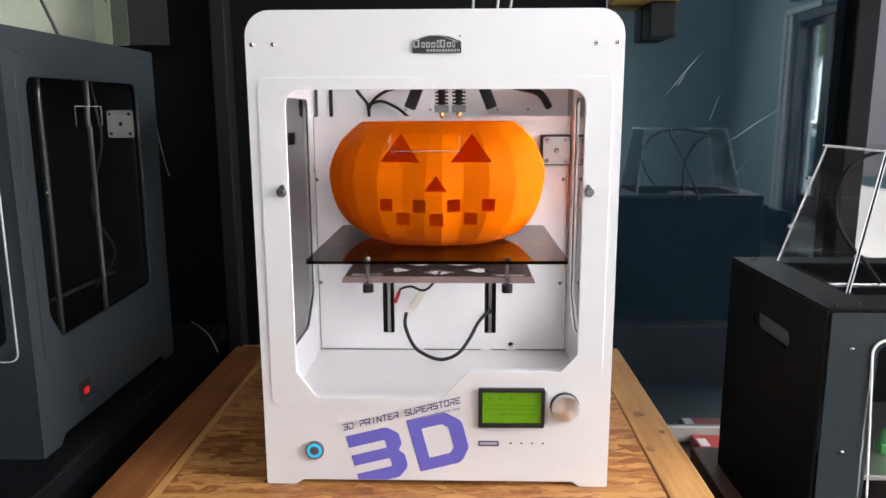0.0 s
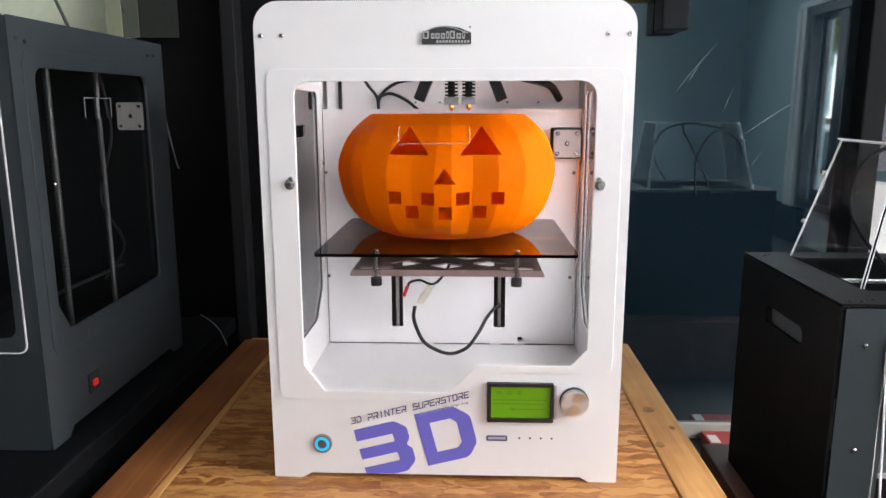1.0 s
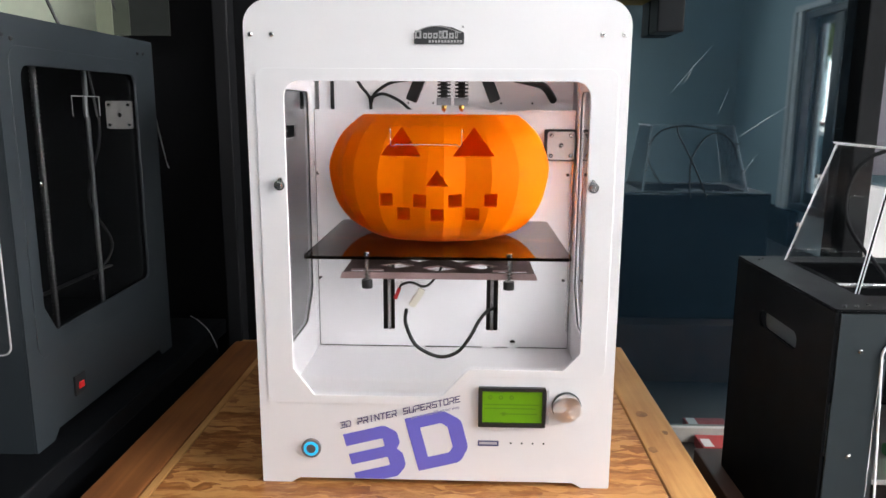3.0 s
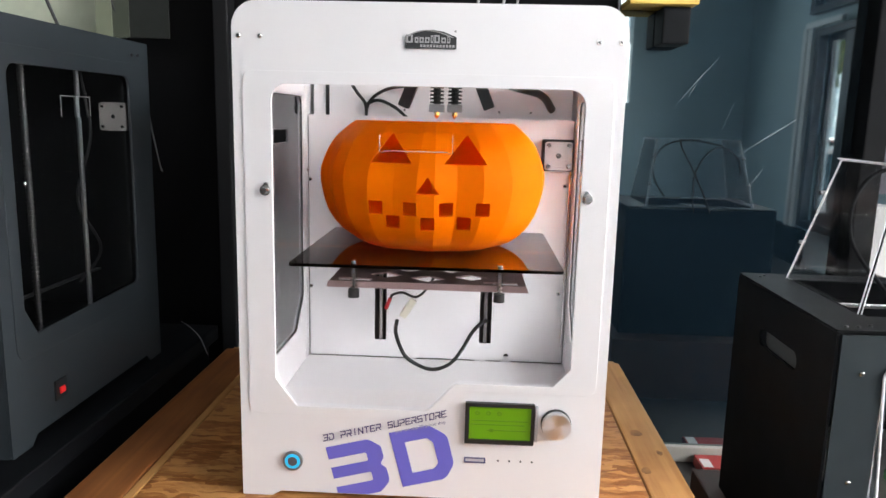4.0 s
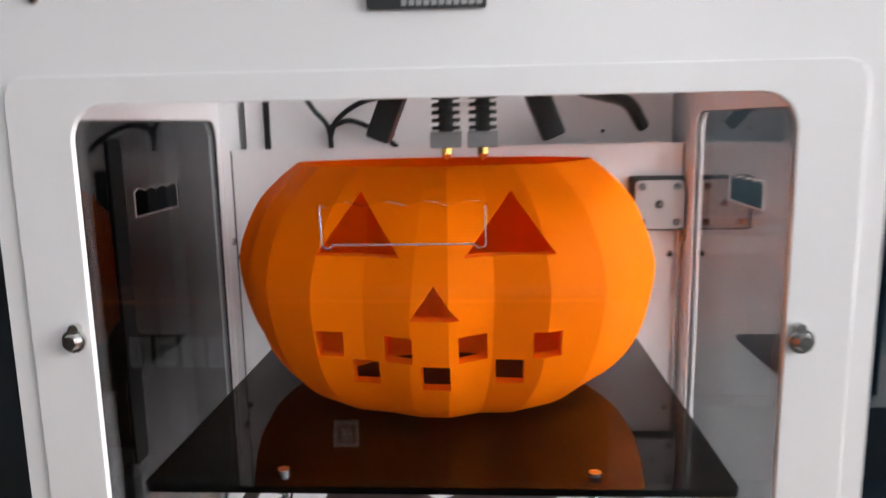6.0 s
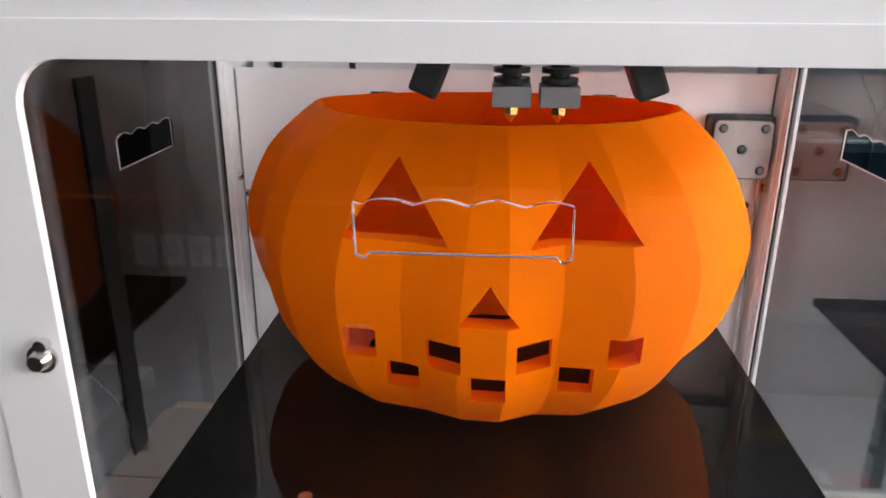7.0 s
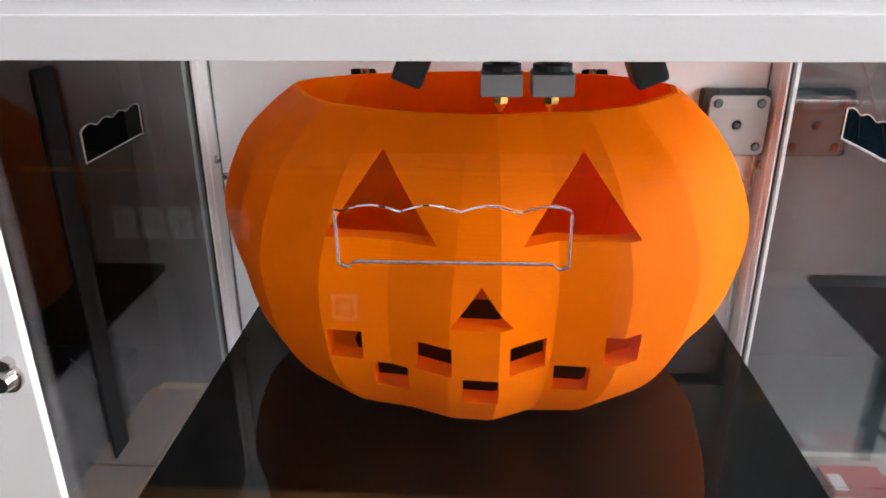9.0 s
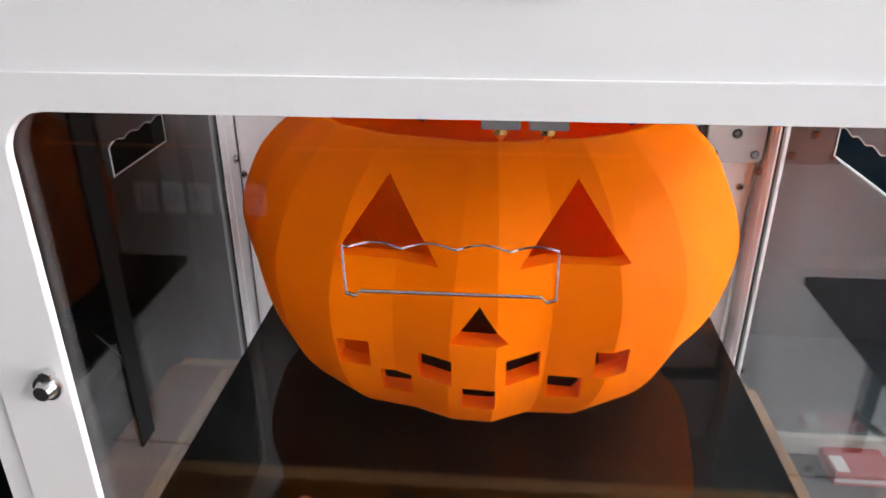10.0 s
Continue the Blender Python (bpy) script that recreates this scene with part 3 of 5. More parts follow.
for x0, x1 in ((-0.203, -0.047), (-0.030, 0.064), (0.082, 0.106), (0.122, 0.203)):
    part("panel_gap", box(bmesh.new(), x0, x1, 0.3060, 0.3069, 0.8290, 0.8302), DARK_HOLE, back)
for x0 in (-0.2040, 0.2030):
    part("panel_gap", box(bmesh.new(), x0, x0 + 0.001, 0.3060, 0.3069, 0.8304, 1.2125), material("grey seam", (0.16, 0.15, 0.15), 0.6), back)
part("slot_shade", box(bmesh.new(), -0.11, 0.13, 0.330, 0.334, 0.83, 1.21), BLACK, printer)
part("lead_rod", rod(bmesh.new(), (-0.089, 0.319, 0.835), (-0.089, 0.319, 1.2), 0.004), STEEL, printer)
part("lead_rod", rod(bmesh.new(), (0.0795, 0.319, 0.835), (0.0795, 0.319, 1.2), 0.004), STEEL, printer)
for x, z in ((-0.2010, 1.114), (-0.2005, 0.944), (0.193, 0.944), (0.194, 1.114)):
    screw(printer, (x, 0.307, z), (0, -1, 0), 0.003)
# corner posts of the back opening
for s in (-1, 1):
    bm = box(bmesh.new(), min(s * 0.2045, s * 0.2080), max(s * 0.2045, s * 0.2080), 0.288, 0.3065, 0.83, 1.30, 0.002)
    part("corner_post", bm, WHITE, printer)
    screw(printer, (s * 0.2052 - s * 0.0015, 0.297, 1.13), (-s, 0, 0), 0.0035)
bm = bmesh.new()
box(bm, -0.186, -0.180, 0.352, 0.3555, 1.20, 1.329, 0.001)
part("cable_channel", bm, BLACK, printer)
for x in (-0.06, -0.02, 0.03, 0.09, 0.14):
    screw(printer, (x, 0.356, 1.224), (0, -1, 0), 0.0018, BLACK)

# front details
for x in (-0.2095, -0.1855, 0.1855, 0.2095):
    screw(printer, (x, 0.0, 1.297), (0, -1, 0), 0.0029)
for s in (-1, 1):
    bolt = bmesh.new()
    rod(bolt, (s * 0.182, -0.0022, 1.127), (s * 0.182, -0.0042, 1.127), 0.0062, 20)
    rod(bolt, (s * 0.182, -0.0042, 1.127), (s * 0.182, -0.0085, 1.127), 0.0048, 16, 0.0035)
    rod(bolt, (s * 0.1805, -0.0022, 1.1335), (s * 0.1805, -0.0062, 1.1335), 0.0028, 12)
    part("door_latch", bolt, STEEL, printer, "chrome door latch bolt", smooth=True)
# clear door with a grip cut-out
grip_top = [(0.030 - 0.083 * k / 32, 1.1945 + 0.0026 * abs(math.sin(math.pi * 4.0 * k / 32 + 0.35)) - 0.0009) for k in range(33)]
GRIP = [(-0.0525, 1.1735), (-0.049, 1.1722), (-0.047, 1.1745), (0.0245, 1.1745), (0.0265, 1.1722), (0.0300, 1.1735)] + grip_top
door_out = rounded(rect(-0.190, 0.190, 0.860, 1.255), 0.008)
door = part("door", slab(bmesh.new(), door_out, [GRIP], 0.0042, 0.0070), ACRYLIC, printer, "clear acrylic door with a cut-out grip")
door.visible_shadow = False
bm = tube(bmesh.new(), [(a, 0.0056, b) for a, b in [(-0.053, 1.1935)] + GRIP[:6] + [(0.030, 1.1935)]], 0.00050, 6, 0)
part("grip_edge", bm, GRIP_EDGE, door, "grip cut-out edge with a glint in its colour")

# badge: dark plate with pale raised shapes
badge = part("badge", slab(bmesh.new(), rounded([(-0.0245, 1.2865), (0.0315, 1.2865), (0.0315, 1.299), (0.018, 1.3045), (0.004, 1.3065), (-0.010, 1.3045), (-0.0245, 1.299)], 0.0012), [], -0.0022, 0.0), BLACK, printer, "black badge with pale raised marks")
bm = bmesh.new()
arc = [(-0.024 + 0.052 * k / 20, 1.2985 + 0.0072 * math.sin(math.pi * (k / 20) ** 0.9)) for k in range(21)]
tube(bm, [(a, -0.0024, b) for a, b in arc], 0.0006, 6, 0)
x = -0.0235
for w, h in ((0.0085, 0.0085), (0.0045, 0.006), (0.0055, 0.006), (0.0055, 0.006), (0.0035, 0.008), (0.0068, 0.0085), (0.0058, 0.006), (0.0035, 0.008)):
    slab(bm, rect(x, x + w * 0.86, 1.2925, 1.2925 + h), [rect(x + w * 0.24, x + w * 0.62, 1.2942, 1.2908 + h)], -0.0030, -0.0022)
    x += w * 1.12
for k in range(11):
    box(bm, -0.008 + 0.0035 * k, -0.0055 + 0.0035 * k, -0.0027, -0.0021, 1.2880, 1.2908)
box(bm, 0.0290, 0.0312, -0.0028, -0.0021, 1.3040, 1.3062)
part("badge_mark", bm, material("pale badge relief", (0.33, 0.32, 0.32), 0.4, 0.5), badge)

# display
lcd = part("display", slab(bmesh.new(), rounded(rect(0.0535, 0.1355, 0.8315, 0.8825), 0.0015), [rect(0.0585, 0.1315, 0.8365, 0.8780)], -0.0055, 0.0), BLACK, printer, "black bezel of the small display")
part("screen", box(bmesh.new(), 0.0580, 0.1320, -0.0022, -0.0008, 0.8360, 0.8785), LCD_ON, lcd, "lit green display with dark icons")
bm = bmesh.new()
for x in (0.068, 0.081, 0.094):
    slab(bm, disc(x, 0.8695, 0.0028, 12), [disc(x, 0.8695, 0.0014, 8)], -0.0028, -0.0022)
for x0, x1, z in ((0.061, 0.128, 0.8595), (0.061, 0.124, 0.8545), (0.080, 0.126, 0.8475)):
    box(bm, x0, x1, -0.0027, -0.0022, z, z + 0.0012)
box(bm, 0.083, 0.087, -0.0028, -0.0022, 0.8460, 0.8500)
part("icon", bm, LCD_INK, lcd)
part("card_slot", box(bmesh.new(), 0.1362, 0.1398, -0.0045, 0.0, 0.836, 0.880, 0.0008), material("dull tin", (0.55, 0.55, 0.57), 0.45, 0.25), printer, "metal edge beside the display")
# knob
bm = rod(bmesh.new(), (0, 0, 0), (0, -0.0125, 0), 0.0170, 40)
bmesh.ops.bevel(bm, geom=[e for e in bm.edges if abs(e.verts[0].co.y - e.verts[1].co.y) < 1e-6 and e.verts[0].co.y < -0.01], offset=0.0012, segments=2, affect="EDGES")
turned = material("turned aluminium", (0.80, 0.80, 0.81), 0.34, 1.0, spread=0.05, Anisotropic=0.85)
around = turned.node_tree.nodes.new("ShaderNodeTangent")
around.direction_type, around.axis = "RADIAL", "Y"
turned.node_tree.links.new(around.outputs[0], turned.node_tree.nodes["Principled BSDF"].inputs["Tangent"])
knob = part("knob", bm, turned, printer, "brushed aluminium control knob", smooth=True)
knob.location += Vector((0.1610, 0.0, 0.8590))
part("knob_skirt", rod(bmesh.new(), (0.1610, 0.0, 0.8590), (0.1610, -0.0050, 0.8590), 0.0178, 40), BLACK, printer, "dark skirt under the control knob")
# power button with a lit ring
bm = rod(bmesh.new(), (-0.1545, 0.0, 0.7975), (-0.1545, -0.0035, 0.7975), 0.0122, 32)
button = part("power_button", bm, BLOCK, printer, "round metal power button with a cyan lit ring", smooth=True)
part("ring_light", slab(bmesh.new(), disc(-0.1545, 0.7975, 0.0092, 32), [disc(-0.1545, 0.7975, 0.0060, 24)], -0.0041, -0.0034), CYAN, button)
part("button_cap", rod(bmesh.new(), (-0.1545, -0.0033, 0.7975), (-0.1545, -0.0045, 0.7975), 0.0056, 24), material("button cap", (0.16, 0.17, 0.20), 0.35, 0.6), button)
# usb socket and indicator holes
usb = part("usb_socket", slab(bmesh.new(), rounded(rect(0.0535, 0.0795, 0.8045, 0.8115), 0.0012), [rect(0.0555, 0.0775, 0.8062, 0.8100)], -0.0010, 0.0), material("socket shell", (0.10, 0.10, 0.22), 0.35, 0.5), printer)
part("socket_tongue", box(bmesh.new(), 0.0555, 0.0775, -0.0006, 0.0, 0.8064, 0.8098), material("socket tongue", (0.5, 0.5, 0.56), 0.5), usb)
for k in range(4):
    part("indicator_hole", rod(bmesh.new(), (0.0945 + 0.0135 * k, 0.0, 0.8085), (0.0945 + 0.0135 * k, -0.0006, 0.8085), 0.0012, 10), DARK_HOLE, printer)

# sticker: large slanted 3D and its line of writing
TILT_S = math.atan2(0.866 - 0.828, 0.148)
ST = Matrix.Translation((-0.1165, -0.0003, 0.8235)) @ Matrix.Rotation(-TILT_S, 4, "Y")


def sticker_shape(outline, holes=(), r=0.006):
    bm = moved(slab(bmesh.new(), outline, list(holes), -0.0003, 0.0001), ST)
    bmesh.ops.bisect_plane(bm, geom=bm.verts[:] + bm.edges[:] + bm.faces[:], plane_co=(0, 0, TOP + 0.0072), plane_no=(0, 0, -1), clear_outer=True)
    return bm


three = rounded([(0.0, -0.0080), (0.053, -0.0080), (0.0665, -0.0200), (0.0665, -0.0345), (0.0605, -0.0420), (0.0665, -0.0490), (0.0665, -0.0660), (0.0530, -0.0775), (0.0, -0.0775),
                 (0.0, -0.0610), (0.0470, -0.0610), (0.0470, -0.0495), (0.0, -0.0495), (0.0, -0.0350), (0.0470, -0.0350), (0.0470, -0.0240), (0.0, -0.0240)],
                [0, 0.011, 0.007, 0.006, 0.002, 0.006, 0.010, 0.010, 0, 0, 0.002, 0.002, 0, 0, 0.002, 0.002, 0])
dee = rounded([(0.0800, -0.0055), (0.1290, -0.0055), (0.1480, -0.0230), (0.1480, -0.0600), (0.1340, -0.0770), (0.0800, -0.0770)], [0, 0.016, 0.014, 0.014, 0.014, 0])
dee_hole = rounded([(0.0960, -0.0210), (0.1230, -0.0210), (0.1295, -0.0280), (0.1295, -0.0550), (0.1230, -0.0615), (0.0960, -0.0615)], [0, 0.005, 0.004, 0.004, 0.005, 0])
sticker = part("sticker_digit", sticker_shape(three), LILAC, printer, "large slanted lilac vinyl digit")
part("sticker_letter", sticker_shape(dee, [dee_hole]), LILAC, printer, "large slanted lilac vinyl letter")
GLYPHS = {  # strokes of a wide squared alphabet on a unit cell
    "3": ["0,1 1,1 1,0 0,0", "0.25,0.5 1,0.5"], "D": ["0,0.45 0,0 0.75,0 1,0.25 1,0.75 0.75,1 0,1"], "P": ["0,0 0,0.42 1,0.42 1,1 0,1"], "R": ["0,0 0,0.42 1,0.42 1,1 0,1", "0.55,0.42 1,0"],
    "I": ["0.5,0 0.5,1"], "N": ["0,0 0,1 1,0 1,1"], "T": ["0,1 1,1", "0.5,1 0.5,0"], "E": ["1,1 0,1 0,0 1,0", "0,0.5 0.8,0.5"], "S": ["1,1 0,1 0,0.5 1,0.5 1,0 0,0"], "U": ["0,1 0,0 1,0 1,1"],
    "O": ["0,0 1,0 1,1 0,1 0,0"]}


def squared_letters(text, width, height, stroke, lean=0.18):
    """Flat lettering in the x-z plane from the origin to the right, built of straight strokes."""
    bm = bmesh.new()
    step = width / len(text)
    for k, letter in enumerate(text):
        for line in GLYPHS.get(letter, ()):
            pts = [Vector((step * k + float(a) * step * 0.70, float(b) * height)) for a, b in (p.split(",") for p in line.split())]
            for p, q in zip(pts, pts[1:]):
                along = (q - p).normalized() * stroke / 2
                side = Vector((-along.y, along.x))
                p, q = p - along, q + along
                quad = [(v.x + lean * v.y, 0.0, v.y) for v in (p - side, q - side, q + side, p + side)]
                front = [bm.verts.new((a, -0.0002, c)) for a, _, c in quad]
                back = [bm.verts.new((a, 0.0001, c)) for a, _, c in quad]
                bm.faces.new(front)
                bm.faces.new(back[::-1])
                for i in range(4):
                    bm.faces.new((front[i - 1], front[i], back[i], back[i - 1]))
    return bm


bm = moved(squared_letters("3D PRINTER SUPERSTORE", 0.1540, 0.0072, 0.00125), Matrix.Translation((0, -0.0014, 0)) @ ST @ Matrix.Translation((0.0005, 0, 0.0012)))
part("sticker_writing", bm, LILAC_DARK, printer, "small slanted violet vinyl writing")
bm = letters("your one stop 3D printer shop", 0.0052, 0.0001, 0.0, 1.0)
wide = max(v.co.x for v in bm.verts)
moved(bm, Matrix.Translation((0, -0.0014, 0)) @ ST @ Matrix.Diagonal((0.062 / wide, 1, 1, 1)) @ Matrix.Translation((0.088 * wide / 0.062, 0, -0.0068)))
part("sticker_small_print", bm, material("pale violet ink", (0.36, 0.34, 0.46), 0.5), printer)

# stepper motor on the back panel
bm = box(bmesh.new(), 0.1550, 0.2030, 0.2935, 0.3065, 1.1370, 1.1850, 0.003)
motor = part("stepper_motor", bm, BLACK, printer, "black stepper motor with a steel face")
part("motor_face", slab(bmesh.new(), rounded(rect(0.1595, 0.2010, 1.1390, 1.1815), 0.004), [disc(0.1803, 1.1605, 0.0038)], 0.2910, 0.2937), material("warm grey motor plate", (0.50, 0.45, 0.44), 0.42, 0.7, spread=0.06), motor)
for dx in (-0.0150, 0.0150):
    for dz in (-0.0155, 0.0155):
        part("bolt_recess", rod(bmesh.new(), (0.1803 + dx, 0.2912, 1.1605 + dz), (0.1803 + dx, 0.2906, 1.1605 + dz), 0.0033, 16), DARK_HOLE, motor)
        part("bolt", rod(bmesh.new(), (0.1803 + dx, 0.2907, 1.1605 + dz), (0.1803 + dx, 0.2894, 1.1605 + dz), 0.0025, 12), STEEL, motor)
part("motor_shaft", rod(bmesh.new(), (0.1803, 0.2975, 1.1605), (0.1803, 0.2900, 1.1605), 0.0022, 12), STEEL, motor)
part("rail_edge", rod(bmesh.new(), (0.2005, 0.300, 0.86), (0.2005, 0.300, 1.138), 0.0022, 10), STEEL, printer)

# bed: smoked glass on a cut-out carrier
bed = part("print_bed", slab(bmesh.new(), rounded([(-0.160, 0.010), (0.163, 0.012), (0.163, 0.300), (-0.160, 0.300)], 0.006), [], 1.0370, 1.0410, "z"), SMOKED, printer, "smoked glass print bed")
CUT = []
for cx, cy in ((-0.052, 0.075), (0.002, 0.060), (0.056, 0.075), (-0.025, 0.115), (0.029, 0.115)):
    CUT.append([(cx - 0.022, cy), (cx, cy - 0.018), (cx + 0.022, cy), (cx, cy + 0.018)])
CUT += [rounded(rect(-0.108, -0.066, 0.040, 0.052), 0.002), rounded(rect(0.070, 0.112, 0.040, 0.052), 0.002)]
carrier = part("bed_carrier", slab(bmesh.new(), rounded(rect(-0.116, 0.121, 0.0345, 0.285), 0.004), CUT, 1.0145, 1.0165, "z"), PLATE, bed, "pinkish anodised carrier with diamond cut-outs")
part("carrier_lip", slab(bmesh.new(), [(-0.117, 1.0165), (-0.1195, 1.0085), (0.1245, 1.0085), (0.122, 1.0165)], [], 0.0325, 0.0340), PLATE, bed)
for x in (-0.085, 0.089):
    bm = bmesh.new()
    tube(bm, [(x + 0.0038 * math.cos(a), 0.026 + 0.0038 * math.sin(a), 1.0080 + 0.0285 * a / (2 * math.pi * 6)) for a in (0.35 * k for k in range(108))], 0.0007, 5, 0)
    part("spring", bm, STEEL, bed, "coiled steel levelling spring", smooth=True)
    part("levelling_screw", rod(rod(bmesh.new(), (x, 0.026, 1.002), (x, 0.026, 1.041), 0.0018, 10), (x, 0.026, 1.0412), (x, 0.026, 1.0436), 0.0034, 12), STEEL, bed)
    bm = rod(bmesh.new(), (x, 0.026, 0.9985), (x, 0.026, 1.0085), 0.0068, 18)
    part("levelling_knob", bm, BLACK, bed, smooth=True)
    part("carriage_block", box(bmesh.new(), x + (0.016 if x < 0 else -0.026), x + (0.026 if x < 0 else -0.016), 0.20, 0.31, 1.001, 1.0143, 0.001), BLACK, bed)
# heater lead with its connectors
bm = tube(bmesh.new(), [(0.0009, 0.2343, 0.9912), (-0.0007, 0.2299, 0.9803), (-0.0145, 0.2263, 0.9588), (-0.0275, 0.2254, 0.9510), (-0.0457, 0.2250, 0.9572), (-0.0606, 0.2250, 0.9535), (-0.0641, 0.2250, 0.9472)], 0.0019, 8)
part("heater_lead", bm, RUBBER, bed, smooth=True)
bm = tube(bmesh.new(), [(-0.0535, 0.2254, 0.9157), (-0.0551, 0.2254, 0.8939), (-0.0422, 0.2263, 0.8617), (-0.0221, 0.2281, 0.8456), (0.0018, 0.2317, 0.8380), (0.0266, 0.2388, 0.8456), (0.0444, 0.2521, 0.8652), (0.0572, 0.2699, 0.8843), (0.0706, 0.2944, 0.8935), (0.0805, 0.3127, 0.8932), (0.0854, 0.3180, 0.8928)], 0.0029, 10)
part("heater_cable", bm, RUBBER, bed, "black sleeved cable hanging in a loop", smooth=True)
plug = part("connector", moved(box(bmesh.new(), -0.0053, 0.0053, -0.004, 0.004, -0.0158, 0.0158, 0.001), pose(-0.0373, 0.2254, 0.9339, 0, 32, 0)), CREAM, bed, "cream nylon plug")
part("connector_sleeve", moved(box(bmesh.new(), -0.0028, 0.0028, -0.003, 0.003, -0.0090, 0.0090, 0.001), pose(-0.0672, 0.2250, 0.9401, 0, 22, 0)), RED, bed, "red insulated terminal")
for k, (dx, mat) in enumerate(((-0.0035, RED), (0.0, material("green wire", (0.02, 0.25, 0.12), 0.4)), (0.003, RED))):
    part("wire", tube(bmesh.new(), [(-0.0386 + dx, 0.2254, 0.9358), (-0.0409 + dx, 0.2250, 0.9311), (-0.0420 + dx * 0.3, 0.2254, 0.9257)], 0.0010, 6, 4), mat, bed)

# print head and its leads above the pumpkin
head = part("print_head", box(box(bmesh.new(), -0.012, 0.046, 0.060, 0.115, 1.262, 1.30, 0.003), -0.002, 0.036, 0.075, 0.105, 1.250, 1.263, 0.001), BLACK, printer, "black twin nozzle print head")
for x in (0.0065, 0.0285):
    bm = bmesh.new()
    for k in range(5):
        rod(bm, (x, 0.090, 1.2300 + 0.0045 * k), (x, 0.090, 1.2323 + 0.0045 * k), 0.0085, 18)
    rod(bm, (x, 0.090, 1.2290), (x, 0.090, 1.256), 0.0045, 12)
    part("heat_sink", bm, BLACK, head)
    part("heater_block", box(bmesh.new(), x - 0.0090, x + 0.0090, 0.081, 0.099, 1.2195, 1.2290, 0.0006), BLOCK, head)
    bm = rod(bmesh.new(), (x, 0.090, 1.2155), (x, 0.090, 1.2195), 0.0036, 6)
    rod(bm, (x, 0.090, 1.2155), (x, 0.090, 1.2118), 0.0034, 12, 0.0008)
    part("nozzle", bm, BRASS, head)
for x, dx in ((-0.024, -0.012), (0.060, 0.012)):
    bm = moved(box(bmesh.new(), -0.007, 0.007, -0.010, 0.010, -0.016, 0.016, 0.002), pose(x + dx * 0.4, 0.090, 1.2395, 0, -22 if dx > 0 else 22, 0))
    part("fan_duct", bm, BLACK, head, "black angled fan duct")
part("gantry_rod", rod(bmesh.new(), (-0.205, 0.0875, 1.282), (0.205, 0.0875, 1.282), 0.004), STEEL, printer)
for pts in (((-0.15, 0.34, 1.275), (-0.135, 0.345, 1.250), (-0.122, 0.350, 1.232), (-0.120, 0.352, 1.205)),
            ((-0.04, 0.34, 1.262), (-0.085, 0.345, 1.256), (-0.112, 0.350, 1.240), (-0.121, 0.352, 1.222)),
            ((-0.121, 0.352, 1.232), (-0.100, 0.348, 1.238), (-0.075, 0.346, 1.228), (-0.055, 0.346, 1.212))):
    part("harness_cable", tube(bmesh.new(), pts, 0.0026, 8), RUBBER, printer, smooth=True)
part("cable_chain", tube(bmesh.new(), [(0.05, 0.20, 1.285), (0.10, 0.26, 1.262), (0.15, 0.30, 1.250), (0.17, 0.32, 1.228)], 0.006, 8), RUBBER, printer, smooth=True)

# ---- the printed pumpkin ----
PC, BED = Vector((-0.0012, 0.183)), 1.0412
LEVELS = [(0.0, 0.54), (0.004, 0.665), (0.017, 0.805), (0.040, 0.922), (0.070, 0.985), (0.100, 1.0), (0.135, 0.915), (0.155, 0.80), (0.1662, 0.710)]


def ring_scale(z):
    zs, rs = zip(*LEVELS)
    line = smooth_line([(a, b, 0) for a, b in LEVELS], 10)
    return float(np.interp(z, [p.x for p in line], [p.y for p in line]))


# creases between the ribs and, after each, two flat breaks; degrees round from the front, with the swell of each meridian
MERIDIANS = [(-162, -0.05), (-148, 0.02), (-134, 0.03), (-122, -0.02), (-112, 0.055), (-100, 0.075), (-90, 0.045), (-77, -0.045), (-62, -0.030), (-47, -0.004), (-32, 0.006),
             (-19.5, -0.054), (-7, 0.008), (3.5, 0.018), (15, -0.086), (27, 0.010), (43, 0.014), (62, -0.040), (74, 0.012), (90, 0.008), (108, -0.045), (122, 0.01), (138, 0.02),
             (153, -0.04), (170, 0.015), (184, 0.015)]


def pumpkin_ring(bm, z, k, inset):
    """Uneven ribs of three or four flat facets each."""
    out = []
    high = z / 0.1662
    for turn, bulge in MERIDIANS:
        a = -math.pi / 2 + radians(turn + (4.0 * high if -40 < turn < 0 else 0.0))
        swell = 1 + bulge * (1 - 0.70 * high ** 4) * (1 - 0.42 * math.exp(-z / 0.02))
        rx, ry = 0.1500, (0.131 - 0.015 * high ** 3 if math.sin(a) < 0 else 0.118 - 0.051 * high ** 3)
        c, s = math.cos(a) * rx * k * swell, math.sin(a) * ry * k * swell
        far = math.hypot(c, s)
        f = max(0.2, 1 - inset / far)
        out.append(bm.verts.new((PC.x + c * f, PC.y + s * f, BED + z)))
    return out


